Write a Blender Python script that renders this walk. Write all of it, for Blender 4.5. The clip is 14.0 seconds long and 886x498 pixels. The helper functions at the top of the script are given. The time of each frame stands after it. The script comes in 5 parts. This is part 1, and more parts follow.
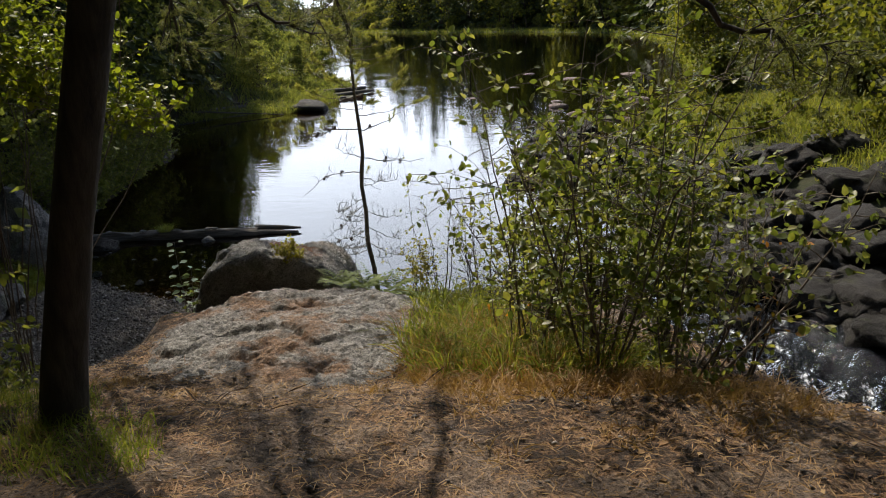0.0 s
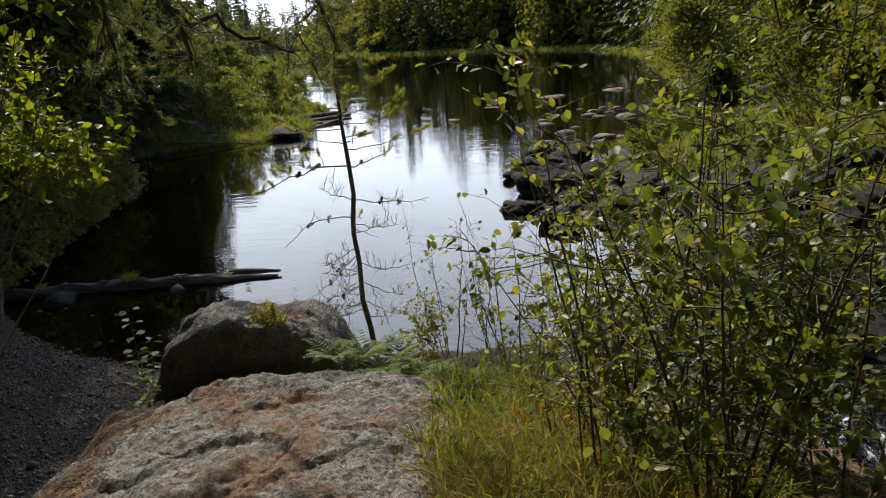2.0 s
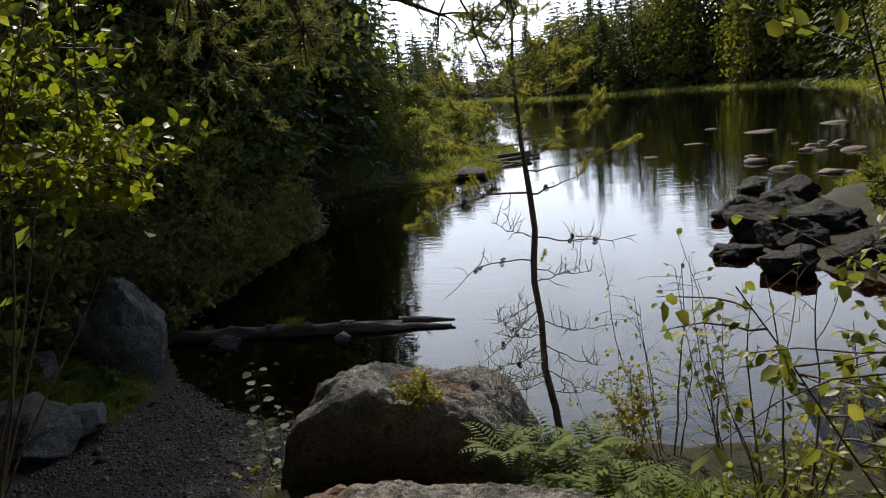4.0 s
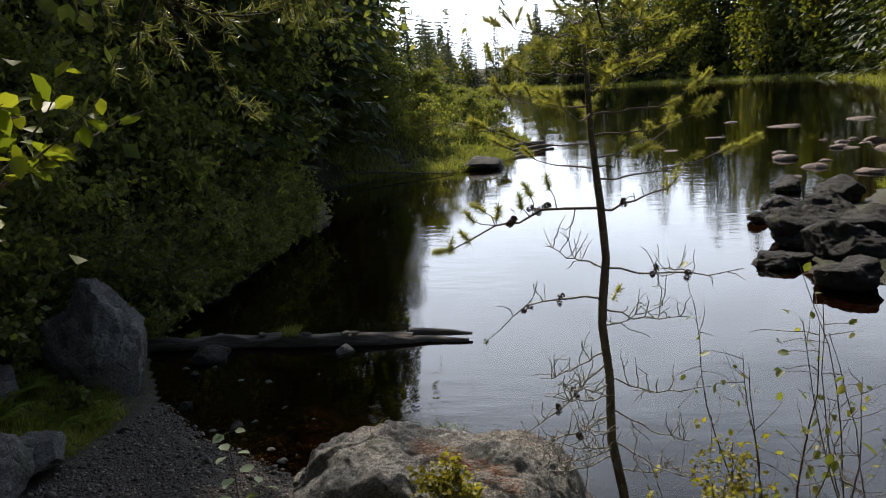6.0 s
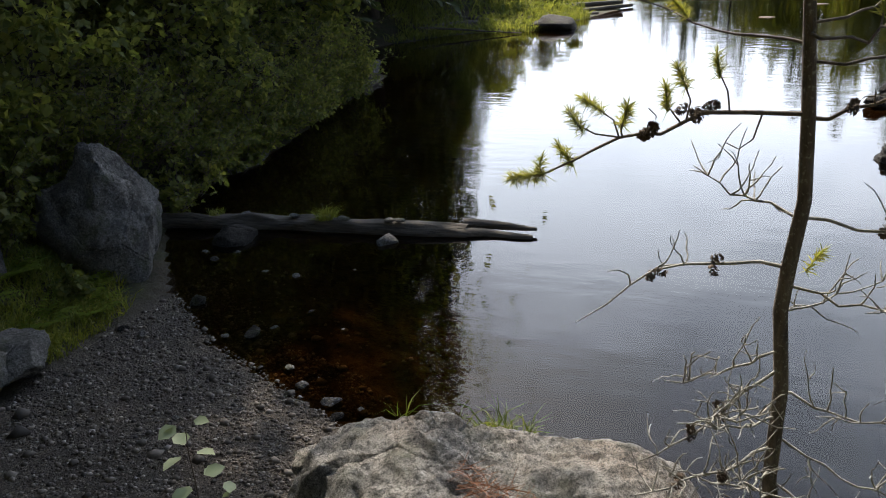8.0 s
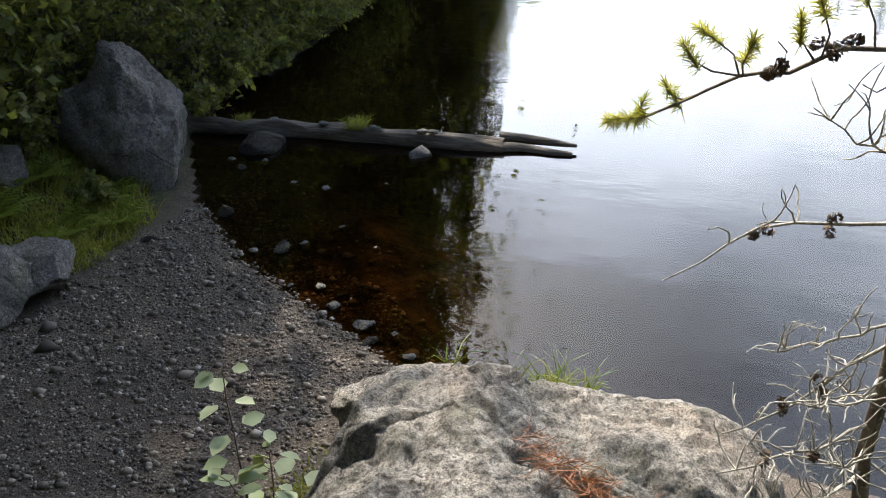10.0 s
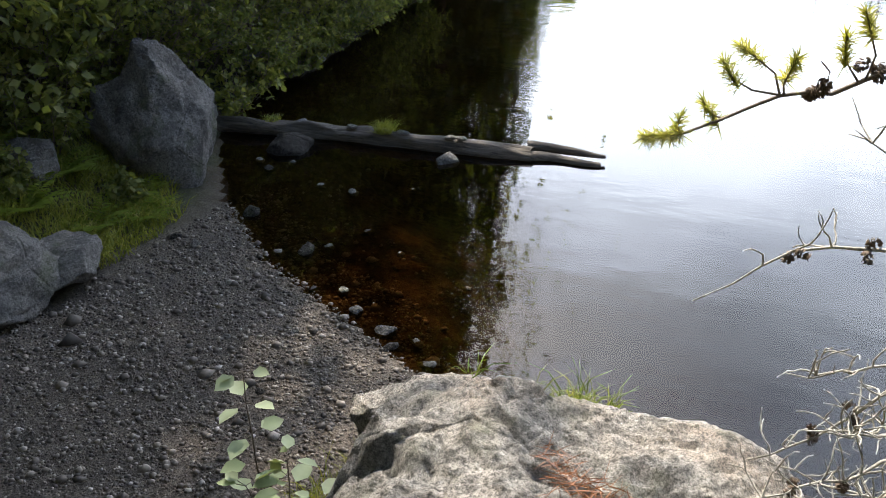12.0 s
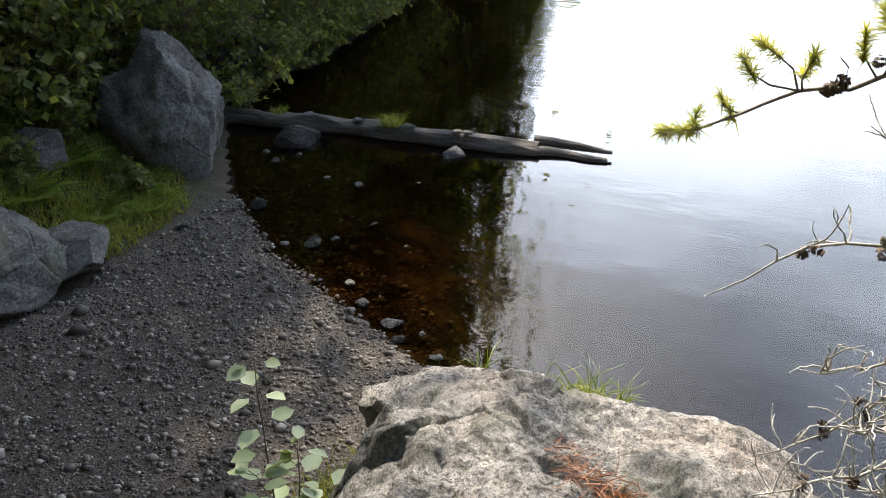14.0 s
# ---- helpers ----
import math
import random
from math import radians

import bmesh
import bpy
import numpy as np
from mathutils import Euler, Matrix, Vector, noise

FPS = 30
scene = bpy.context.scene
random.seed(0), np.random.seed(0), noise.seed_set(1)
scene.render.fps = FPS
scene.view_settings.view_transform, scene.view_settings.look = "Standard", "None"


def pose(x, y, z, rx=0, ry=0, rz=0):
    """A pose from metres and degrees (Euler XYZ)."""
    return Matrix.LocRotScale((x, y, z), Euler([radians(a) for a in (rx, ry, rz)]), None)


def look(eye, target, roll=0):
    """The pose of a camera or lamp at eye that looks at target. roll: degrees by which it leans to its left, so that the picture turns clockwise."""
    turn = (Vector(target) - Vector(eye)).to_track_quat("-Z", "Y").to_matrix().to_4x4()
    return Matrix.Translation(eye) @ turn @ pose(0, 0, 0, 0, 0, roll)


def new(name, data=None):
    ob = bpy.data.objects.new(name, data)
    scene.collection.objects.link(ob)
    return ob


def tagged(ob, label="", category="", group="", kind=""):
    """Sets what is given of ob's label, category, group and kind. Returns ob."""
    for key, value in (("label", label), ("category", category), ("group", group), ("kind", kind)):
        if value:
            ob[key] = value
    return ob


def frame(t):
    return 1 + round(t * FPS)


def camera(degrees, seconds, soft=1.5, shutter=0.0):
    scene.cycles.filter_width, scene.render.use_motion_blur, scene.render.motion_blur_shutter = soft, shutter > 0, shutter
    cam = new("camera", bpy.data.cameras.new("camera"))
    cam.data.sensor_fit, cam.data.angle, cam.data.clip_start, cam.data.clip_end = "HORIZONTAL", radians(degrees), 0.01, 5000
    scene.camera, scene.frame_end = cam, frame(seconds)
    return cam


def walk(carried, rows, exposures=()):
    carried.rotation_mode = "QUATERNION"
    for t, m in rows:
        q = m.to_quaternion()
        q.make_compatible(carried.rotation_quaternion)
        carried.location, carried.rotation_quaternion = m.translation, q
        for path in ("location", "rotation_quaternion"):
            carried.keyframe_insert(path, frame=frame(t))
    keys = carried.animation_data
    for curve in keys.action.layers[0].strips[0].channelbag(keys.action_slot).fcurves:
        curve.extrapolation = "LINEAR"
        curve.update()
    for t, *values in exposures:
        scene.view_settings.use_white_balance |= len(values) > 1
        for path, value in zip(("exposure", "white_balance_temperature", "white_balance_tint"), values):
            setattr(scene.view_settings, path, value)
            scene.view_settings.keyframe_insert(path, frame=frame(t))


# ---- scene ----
cam = camera(57.2, 14.0, 1.0)
PATH = [
    (0, (0.12, 0.022, 1.58), (0.089, 1.941, 1.018), -2.3),
    (0.5, (0.035, 0.164, 1.576), (0.048, 2.088, 1.033), -2.2),
    (1, (-0.018, 0.526, 1.559), (0.023, 2.451, 1.017), -2.3),
    (1.5, (-0.094, 1.041, 1.538), (-0.068, 2.972, 1.017), -2.8),
    (2, (-0.186, 1.653, 1.497), (-0.164, 3.585, 0.98), -3.9),
    (2.5, (-0.107, 2.139, 1.423), (-0.19, 4.095, 1.013), -5.6),
    (3, (-0.109, 2.669, 1.368), (-0.338, 4.612, 0.951), -6.0),
    (3.5, (-0.15, 3.156, 1.236), (-0.468, 5.092, 0.848), -5.1),
    (4, (-0.325, 3.576, 1.068), (-0.751, 5.494, 0.694), -5.9),
    (4.2, (-0.397, 3.745, 1.066), (-0.848, 5.656, 0.684), -6.7),
    (6.3, (-0.908, 5.369, 1.025), (-1.359, 7.274, 0.612), -4.1),
    (6.5, (-0.965, 5.581, 0.998), (-1.449, 7.471, 0.557), -3.6),
    (7, (-1.184, 6.006, 0.957), (-1.674, 7.874, 0.436), -4.3),
    (7.5, (-1.246, 6.487, 0.873), (-1.737, 8.317, 0.233), -3.6),
    (8, (-1.317, 6.859, 0.861), (-1.881, 8.637, 0.14), -2.9),
    (8.5, (-1.495, 7.106, 0.85), (-2.056, 8.847, 0.041), -3.0),
    (8.7, (-1.545, 7.154, 0.869), (-2.093, 8.887, 0.035), -3.8),
    (10.8, (-1.594, 7.175, 0.862), (-2.199, 8.819, -0.102), -0.8),
    (11, (-1.599, 7.182, 0.864), (-2.205, 8.824, -0.103), -1.0),
    (11.5, (-1.606, 7.192, 0.867), (-2.216, 8.84, -0.087), -0.5),
    (12, (-1.606, 7.196, 0.867), (-2.249, 8.85, -0.056), -0.7),
    (12.5, (-1.601, 7.19, 0.865), (-2.27, 8.842, -0.043), -1.4),
    (13, (-1.589, 7.191, 0.862), (-2.238, 8.847, -0.054), -1.4),
    (13.5, (-1.616, 7.186, 0.857), (-2.235, 8.846, -0.072), -0.4),
    (14, (-1.637, 7.176, 0.863), (-2.283, 8.821, -0.071), -0.2),
]
walk(cam, [(t, look(eye, target, roll)) for t, eye, target, roll in PATH],
     [(0.0, 0.4), (1.5, 0.3), (3.0, 0.14), (4.2, 0.1), (6.5, 0.48), (7.5, 0.7), (8.5, 1.15), (11.0, 1.82), (14.0, 1.92)])

# ---- world, sun, exposure ----
W = -2.65                                   # the pond's level
SUN_AZ, SUN_EL = radians(-22), radians(46)  # from +y towards +x; above the horizon
world = bpy.data.worlds.new("sky")
scene.world = world
world.use_nodes = True
wn, wl = world.node_tree.nodes, world.node_tree.links
bg = wn["Background"]
sky = wn.new("ShaderNodeTexSky")
sky.sky_type, sky.sun_disc, sky.sun_elevation, sky.sun_rotation = "NISHITA", False, SUN_EL, SUN_AZ
sky.air_density, sky.dust_density, sky.ozone_density = 1.2, 1.8, 2.2
wc = wn.new("ShaderNodeTexCoord")
wm = wn.new("ShaderNodeMapping")
wm.inputs["Scale"].default_value = (1.3, 1.3, 2.4)
wnoise = wn.new("ShaderNodeTexNoise")
wnoise.inputs["Scale"].default_value, wnoise.inputs["Detail"].default_value = 1.7, 6
wr = wn.new("ShaderNodeValToRGB")
wr.color_ramp.elements[0].position, wr.color_ramp.elements[1].position = 0.44, 0.72
wmix = wn.new("ShaderNodeMix")
wmix.data_type = "RGBA"
# thin cloud scatters most light forwards: bright about the sun, grey opposite
wdot = wn.new("ShaderNodeVectorMath")
wdot.operation = "DOT_PRODUCT"
wdot.inputs[1].default_value = (math.sin(SUN_AZ), math.cos(SUN_AZ), 0.25)
wlit = wn.new("ShaderNodeMapRange")
wlit.interpolation_type = "SMOOTHSTEP"
wlit.inputs["From Min"].default_value, wlit.inputs["From Max"].default_value = 0.3, 1.02
wcloud = wn.new("ShaderNodeMix")
wcloud.data_type = "RGBA"
wcloud.inputs["A"].default_value, wcloud.inputs["B"].default_value = (1.5, 2.0, 3.0, 1), (17.8, 19.2, 21.6, 1)
wl.new(wdot.outputs["Value"], wlit.inputs["Value"])
wl.new(wlit.outputs[0], wcloud.inputs["Factor"])
wl.new(wcloud.outputs["Result"], wmix.inputs["B"])
wl.new(wc.outputs["Generated"], wdot.inputs[0])
wl.new(wc.outputs["Generated"], wm.inputs["Vector"])
wl.new(wm.outputs[0], wnoise.inputs["Vector"])
wl.new(wnoise.outputs["Fac"], wr.inputs["Fac"])
wsep = wn.new("ShaderNodeSeparateXYZ")
wrange = wn.new("ShaderNodeMapRange")
wrange.inputs["From Min"].default_value, wrange.inputs["From Max"].default_value = 0.6, 0.12
wadd = wn.new("ShaderNodeMath")
wadd.operation, wadd.use_clamp = "ADD", True
wl.new(wc.outputs["Generated"], wsep.inputs[0])
wl.new(wsep.outputs["Z"], wrange.inputs["Value"])
wl.new(wr.outputs["Color"], wadd.inputs[0])
wl.new(wrange.outputs[0], wadd.inputs[1])
wl.new(wadd.outputs[0], wmix.inputs["Factor"])
wl.new(sky.outputs[0], wmix.inputs["A"])
wl.new(wmix.outputs["Result"], bg.inputs["Color"])
bg.inputs["Strength"].default_value = 0.12

sun = new("sun", bpy.data.lights.new("sun", "SUN"))
sun.data.energy, sun.data.angle, sun.data.color = 5.0, radians(0.8), (1.0, 0.9, 0.76)
sun_way = Vector((math.sin(SUN_AZ) * math.cos(SUN_EL), math.cos(SUN_AZ) * math.cos(SUN_EL), math.sin(SUN_EL)))
sun.matrix_world = look((0, 0, 60), Vector((0, 0, 60)) - sun_way)


# ---- materials ----
class Mat:
    """A node material with a few short helpers."""

    def __init__(self, name):
        self.m = bpy.data.materials.new(name)
        self.m.use_nodes = True
        self.n, self.l = self.m.node_tree.nodes, self.m.node_tree.links
        self.p = self.n["Principled BSDF"]
        self.out = self.n["Material Output"]
        self.co = self.n.new("ShaderNodeNewGeometry").outputs["Position"]

    def node(self, kind, **ins):
        nd = self.n.new(kind)
        for k, v in ins.items():
            self.put(nd, k.replace("_", " "), v)
        return nd

    def put(self, nd, k, v):
        if isinstance(v, bpy.types.NodeSocket):
            self.l.new(v, nd.inputs[k])
        else:
            nd.inputs[k].default_value = v

    def noise(self, scale, detail=4, rough=0.6, stretch=(1, 1, 1), co=None):
        mp = self.node("ShaderNodeMapping", Vector=co or self.co, Scale=stretch)
        return self.node("ShaderNodeTexNoise", Vector=mp.outputs[0], Scale=scale, Detail=detail, Roughness=rough).outputs["Fac"]

    def voro(self, scale, out="Distance", feature="F1"):
        nd = self.n.new("ShaderNodeTexVoronoi")
        nd.feature = feature
        self.put(nd, "Vector", self.co)
        self.put(nd, "Scale", scale)
        return nd.outputs[out]

    def ramp(self, fac, *stops):
        nd = self.n.new("ShaderNodeValToRGB")
        e = nd.color_ramp.elements
        while len(e) < len(stops):
            e.new(0.5)
        for s, (pos, c) in zip(e, stops):
            s.position = pos
            s.color = (c, c, c, 1) if isinstance(c, (int, float)) else (*c, 1)
        self.l.new(fac, nd.inputs[0])
        return nd.outputs["Color"]

    def mix(self, fac, a, b, mode="MIX"):
        nd = self.n.new("ShaderNodeMix")
        nd.data_type, nd.blend_type = "RGBA", mode
        for k, v in (("Factor", fac), ("A", a), ("B", b)):
            self.put(nd, k, (*v, 1) if isinstance(v, tuple) else v)
        return nd.outputs["Result"]

    def maths(self, op, a, b=0.0):
        nd = self.n.new("ShaderNodeMath")
        nd.operation = op
        for i, v in ((0, a), (1, b)):
            if isinstance(v, bpy.types.NodeSocket):
                self.l.new(v, nd.inputs[i])
            else:
                nd.inputs[i].default_value = v
        return nd.outputs[0]

    def bump(self, height, strength=0.5, dist=0.02, under=None):
        nd = self.node("ShaderNodeBump", Height=height, Strength=strength, Distance=dist)
        if under:
            self.l.new(under, nd.inputs["Normal"])
        return nd.outputs[0]

    def set(self, **ins):
        for k, v in ins.items():
            self.put(self.p, k.replace("_", " "), (*v, 1) if isinstance(v, tuple) and len(v) == 3 else v)
        return self

    def island(self):
        return self.n.new("ShaderNodeNewGeometry").outputs["Random Per Island"]

    def objrand(self):
        return self.n.new("ShaderNodeObjectInfo").outputs["Random"]

    def xyz(self):
        return self.node("ShaderNodeSeparateXYZ", Vector=self.co).outputs


def leaf_mat(name, cols, trans=0.45, rough=0.6, tint=(1.25, 1.2, 0.45)):
    """Leaves: a colour of its own for each, gloss above, light let through."""
    k = Mat(name)
    r = k.island()
    c = k.ramp(r, *[(i / max(1, len(cols) - 1), x) for i, x in enumerate(cols)])
    c = k.mix(k.ramp(k.noise(14, 3), (0.35, 0.0), (0.7, 0.5)), c, tuple(v * 0.6 for v in cols[0]))
    c = k.mix(0.25, c, k.ramp(k.objrand(), (0, tuple(v * 0.5 for v in cols[0])), (1, cols[-1])))
    k.set(Base_Color=c, Roughness=rough, Specular_IOR_Level=0.25)
    t = k.node("ShaderNodeBsdfTranslucent", Color=k.mix(1.0, c, tint, "MULTIPLY"))
    mx = k.node("ShaderNodeMixShader", Fac=trans)
    k.l.new(k.p.outputs[0], mx.inputs[1])
    k.l.new(t.outputs[0], mx.inputs[2])
    k.l.new(mx.outputs[0], k.out.inputs[0])
    return k.m


def bark_mat(name, dark, light, scale=9, stretch=(1, 1, 0.25), lichen=0.0):
    k = Mat(name)
    a = k.noise(scale, 6, 0.7, stretch)
    c = k.ramp(a, (0.3, dark), (0.7, light))
    if lichen:
        c = k.mix(k.ramp(k.noise(scale * 2.2, 4), (0.56, 0.0), (0.68, lichen)), c, (0.36, 0.37, 0.31))
    k.set(Base_Color=c, Roughness=0.9, Normal=k.bump(a, 0.8, 0.02))
    return k.m


def rock_mat(name, base=(0.27, 0.255, 0.235), pale=(0.47, 0.44, 0.395), dark=(0.07, 0.067, 0.062), litter=0.0, moss=0.0, warm=0.35, scale=1.0):
    """Speckled granite with lichen, cracks and, where asked, needle litter and moss."""
    k = Mat(name)
    fine, spk, mid, big = k.noise(85 * scale, 3, 0.75), k.noise(36 * scale, 5, 0.75), k.noise(11 * scale, 6, 0.75), k.noise(1.9 * scale, 5, 0.62)
    c = k.mix(k.ramp(big, (0.36, 0.0), (0.64, 1.0)), base, pale)
    c = k.mix(k.ramp(k.noise(0.9 * scale, 3), (0.45, 0.0), (0.68, warm)), c, (0.46, 0.35, 0.265))
    c = k.mix(k.ramp(k.noise(3.1 * scale, 6, 0.7), (0.5, 0.0), (0.6, 0.75)), c, tuple(v * 0.45 for v in base))
    c = k.mix(k.ramp(mid, (0.52, 0.0), (0.62, 0.8)), c, pale)
    c = k.mix(k.ramp(mid, (0.36, 0.9), (0.45, 0.0)), c, dark)
    c = k.mix(k.ramp(spk, (0.4, 0.85), (0.49, 0.0)), c, dark)
    c = k.mix(k.ramp(spk, (0.58, 0.0), (0.64, 0.6)), c, tuple(min(0.62, v * 1.5) for v in pale))
    c = k.mix(k.ramp(fine, (0.42, 0.7), (0.5, 0.0)), c, dark)
    if moss:
        c = k.mix(k.ramp(k.noise(2.6, 5), (0.56, 0.0), (0.66, moss)), c, (0.07, 0.085, 0.025))
    if litter:
        lit = k.mix(k.ramp(k.noise(60, 3, 0.8), (0.4, 0.0), (0.6, 1.0)), (0.10, 0.055, 0.03), (0.36, 0.2, 0.1))
        c = k.mix(k.ramp(k.noise(1.25, 6, 0.7), (0.5, 0.0), (0.6, litter)), c, lit)
    n = k.bump(mid, 1.0, 0.075)
    n = k.bump(spk, 1.0, 0.024, n)
    n = k.bump(fine, 0.7, 0.006, n)
    crack = k.ramp(k.voro(1.3, feature="DISTANCE_TO_EDGE"), (0.0, 0.0), (0.018, 1.0))
    n = k.bump(crack, 0.35, 0.03, n)
    k.set(Base_Color=c, Roughness=0.88, Normal=n)
    return k.m


M_ROCK = rock_mat("granite", (0.21, 0.2, 0.185), (0.4, 0.375, 0.335), warm=0.5, moss=0.4)
M_ROCK_LITTER = rock_mat("granite_with_litter", litter=0.9)
M_ROCK_GREY = rock_mat("grey_granite", base=(0.1, 0.094, 0.088), pale=(0.27, 0.26, 0.245), moss=0.5, warm=0.2)
M_ROCK_PALE = rock_mat("lichened_granite", base=(0.27, 0.265, 0.25), pale=(0.5, 0.47, 0.43), dark=(0.055, 0.053, 0.05), moss=0.35, warm=0.55, scale=2.0)
M_ROCK_WET = rock_mat("wet_granite", (0.026, 0.024, 0.023), (0.055, 0.051, 0.047), (0.012, 0.011, 0.01), warm=0.05, moss=0.3)
M_ROCK_WET.node_tree.nodes["Principled BSDF"].inputs["Roughness"].default_value = 0.7
M_ROCK_WET.node_tree.nodes["Principled BSDF"].inputs["Specular IOR Level"].default_value = 0.15
M_ROCK_RED = rock_mat("reddish_stone", (0.24, 0.15, 0.12), (0.36, 0.26, 0.22), warm=0.4)


def ground_mat():
    k = Mat("forest_ground")
    x, y, z = k.xyz()["X"], k.xyz()["Y"], k.xyz()["Z"]
    fine, mid, big = k.noise(70, 4, 0.75), k.noise(9, 6, 0.7), k.noise(1.1, 5, 0.65)
    soil = k.mix(k.ramp(fine, (0.38, 0.0), (0.6, 1.0)), (0.018, 0.012, 0.009), (0.1, 0.064, 0.042))
    needles = k.mix(k.ramp(k.noise(60, 4, 0.8), (0.42, 0.0), (0.56, 1.0)), (0.04, 0.022, 0.013), (0.42, 0.25, 0.13))
    path = k.mix(k.ramp(mid, (0.44, 0.0), (0.56, 1.0)), needles, soil)
    path = k.mix(k.ramp(k.noise(2.7, 5, 0.7), (0.5, 0.0), (0.6, 0.85)), path, k.mix(k.ramp(fine, (0.4, 0.0), (0.6, 1.0)), (0.022, 0.016, 0.012), (0.07, 0.05, 0.035)))
    grit = k.mix(k.ramp(k.noise(38, 5, 0.8), (0.38, 0.0), (0.6, 1.0)), (0.04, 0.028, 0.021), (0.36, 0.265, 0.19))
    path = k.mix(k.ramp(big, (0.5, 0.0), (0.56, 0.9)), path, grit)
    green = k.mix(k.ramp(mid, (0.35, 0.0), (0.65, 1.0)), (0.02, 0.026, 0.01), (0.06, 0.07, 0.02))
    forest = k.mix(k.ramp(big, (0.4, 0.0), (0.6, 0.7)), green, soil)
    gravel = k.mix(k.ramp(k.voro(75, "Color"), (0.15, 0.0), (0.9, 1.0)), (0.06, 0.048, 0.038), (0.22, 0.182, 0.148))
    gravel = k.mix(k.ramp(k.noise(2.2, 5), (0.4, 0.0), (0.7, 0.6)), gravel, (0.06, 0.053, 0.046))
    mud = k.mix(k.ramp(mid, (0.35, 0.0), (0.65, 1.0)), (0.03, 0.021, 0.013), (0.095, 0.068, 0.042))
    meadow = k.mix(k.ramp(k.noise(0.35, 5), (0.35, 0.0), (0.65, 1.0)), (0.045, 0.06, 0.014), (0.11, 0.11, 0.035))

    def band(v, lo, hi):
        nd = k.n.new("ShaderNodeMapRange")
        nd.interpolation_type = "SMOOTHSTEP"
        k.put(nd, "Value", v)
        k.put(nd, "From Min", lo)
        k.put(nd, "From Max", hi)
        return nd.outputs[0]

    wob = k.maths("MULTIPLY", k.maths("SUBTRACT", k.noise(1.7, 4), 0.5), 1.6)
    xw, yw = k.maths("ADD", x, wob), k.maths("ADD", y, wob)
    on_path = k.maths("MULTIPLY", band(xw, -3.6, -2.6), k.maths("SUBTRACT", 1.0, band(xw, 2.6, 4.2)))
    on_path = k.maths("MULTIPLY", on_path, k.maths("SUBTRACT", 1.0, band(yw, 7.6, 8.6)))
    c = k.mix(on_path, forest, path)
    zw = k.maths("ADD", z, k.maths("MULTIPLY", wob, 0.12))
    beach = k.maths("MULTIPLY", k.maths("SUBTRACT", 1.0, band(zw, -1.95, -1.75)), band(xw, -7.2, -6.4))
    beach = k.maths("MULTIPLY", beach, k.maths("SUBTRACT", 1.0, band(y, 14.6, 15.5)))
    c = k.mix(beach, c, gravel)
    far = k.maths("MULTIPLY", band(y, 40, 60), k.maths("SUBTRACT", 1.0, band(z, -1.6, -0.6)))
    c = k.mix(far, c, meadow)
    right = k.maths("MULTIPLY", band(xw, 6.5, 8.5), band(y, 10, 14))
    c = k.mix(k.maths("MULTIPLY", right, 0.8), c, meadow)
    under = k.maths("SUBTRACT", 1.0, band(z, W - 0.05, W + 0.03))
    # light lost in deep water is painted into the bed: near black with depth
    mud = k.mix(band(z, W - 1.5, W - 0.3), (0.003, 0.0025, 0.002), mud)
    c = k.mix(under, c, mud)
    n = k.bump(mid, 1.0, 0.11)
    n = k.bump(fine, 1.0, 0.035, n)
    wet = band(z, W - 0.02, W + 0.14)
    k.set(Base_Color=c, Normal=n, Specular_IOR_Level=k.maths("MULTIPLY", k.maths("SUBTRACT", 1.0, under), 0.4))
    nd = k.node("ShaderNodeMapRange", Value=wet)
    nd.inputs["To Min"].default_value, nd.inputs["To Max"].default_value = 0.72, 0.95
    k.l.new(nd.outputs[0], k.p.inputs["Roughness"])
    return k.m


def water_mat(name, foam=False):
    k = Mat(name)
    k.n.remove(k.p)
    if foam:
        a = k.noise(3.2, 6, 0.7, (1.0, 0.45, 1))
        h = k.maths("ADD", a, k.maths("MULTIPLY", k.noise(14, 4), 0.35))
        n = k.bump(h, 1.0, 0.16)
    else:
        a = k.noise(2.4, 3, 0.5, (0.6, 1.5, 1))
        patch = k.ramp(k.noise(0.28, 3), (0.42, 0.25), (0.66, 1.0))
        h = k.maths("MULTIPLY", k.maths("ADD", a, k.maths("MULTIPLY", k.noise(11, 2), 0.12)), patch)
        n = k.bump(h, 0.13, 0.05)
    fres = k.node("ShaderNodeFresnel", IOR=1.33, Normal=n)
    gloss = k.node("ShaderNodeBsdfGlossy", Color=(0.97, 0.98, 1, 1), Roughness=0.015 if not foam else 0.08, Normal=n)
    clear = k.node("ShaderNodeBsdfTransparent", Color=(0.44, 0.31, 0.17, 1) if not foam else (0.12, 0.12, 0.11, 1))
    mx = k.node("ShaderNodeMixShader", Fac=fres.outputs[0])
    k.l.new(clear.outputs[0], mx.inputs[1])
    k.l.new(gloss.outputs[0], mx.inputs[2])
    last = mx
    if foam:
        white = k.node("ShaderNodeBsdfDiffuse", Color=(0.75, 0.78, 0.8, 1))
        f = k.noise(4.5, 7, 0.75, (1.4, 0.55, 1))
        f = k.ramp(k.maths("MULTIPLY", f, k.ramp(k.noise(0.6, 3), (0.4, 0.72), (0.6, 1.15))), (0.63, 0.0), (0.74, 0.8))
        m2 = k.node("ShaderNodeMixShader", Fac=f)
        k.l.new(mx.outputs[0], m2.inputs[1])
        k.l.new(white.outputs[0], m2.inputs[2])
        last = m2
    k.l.new(last.outputs[0], k.out.inputs[0])
    return k.m


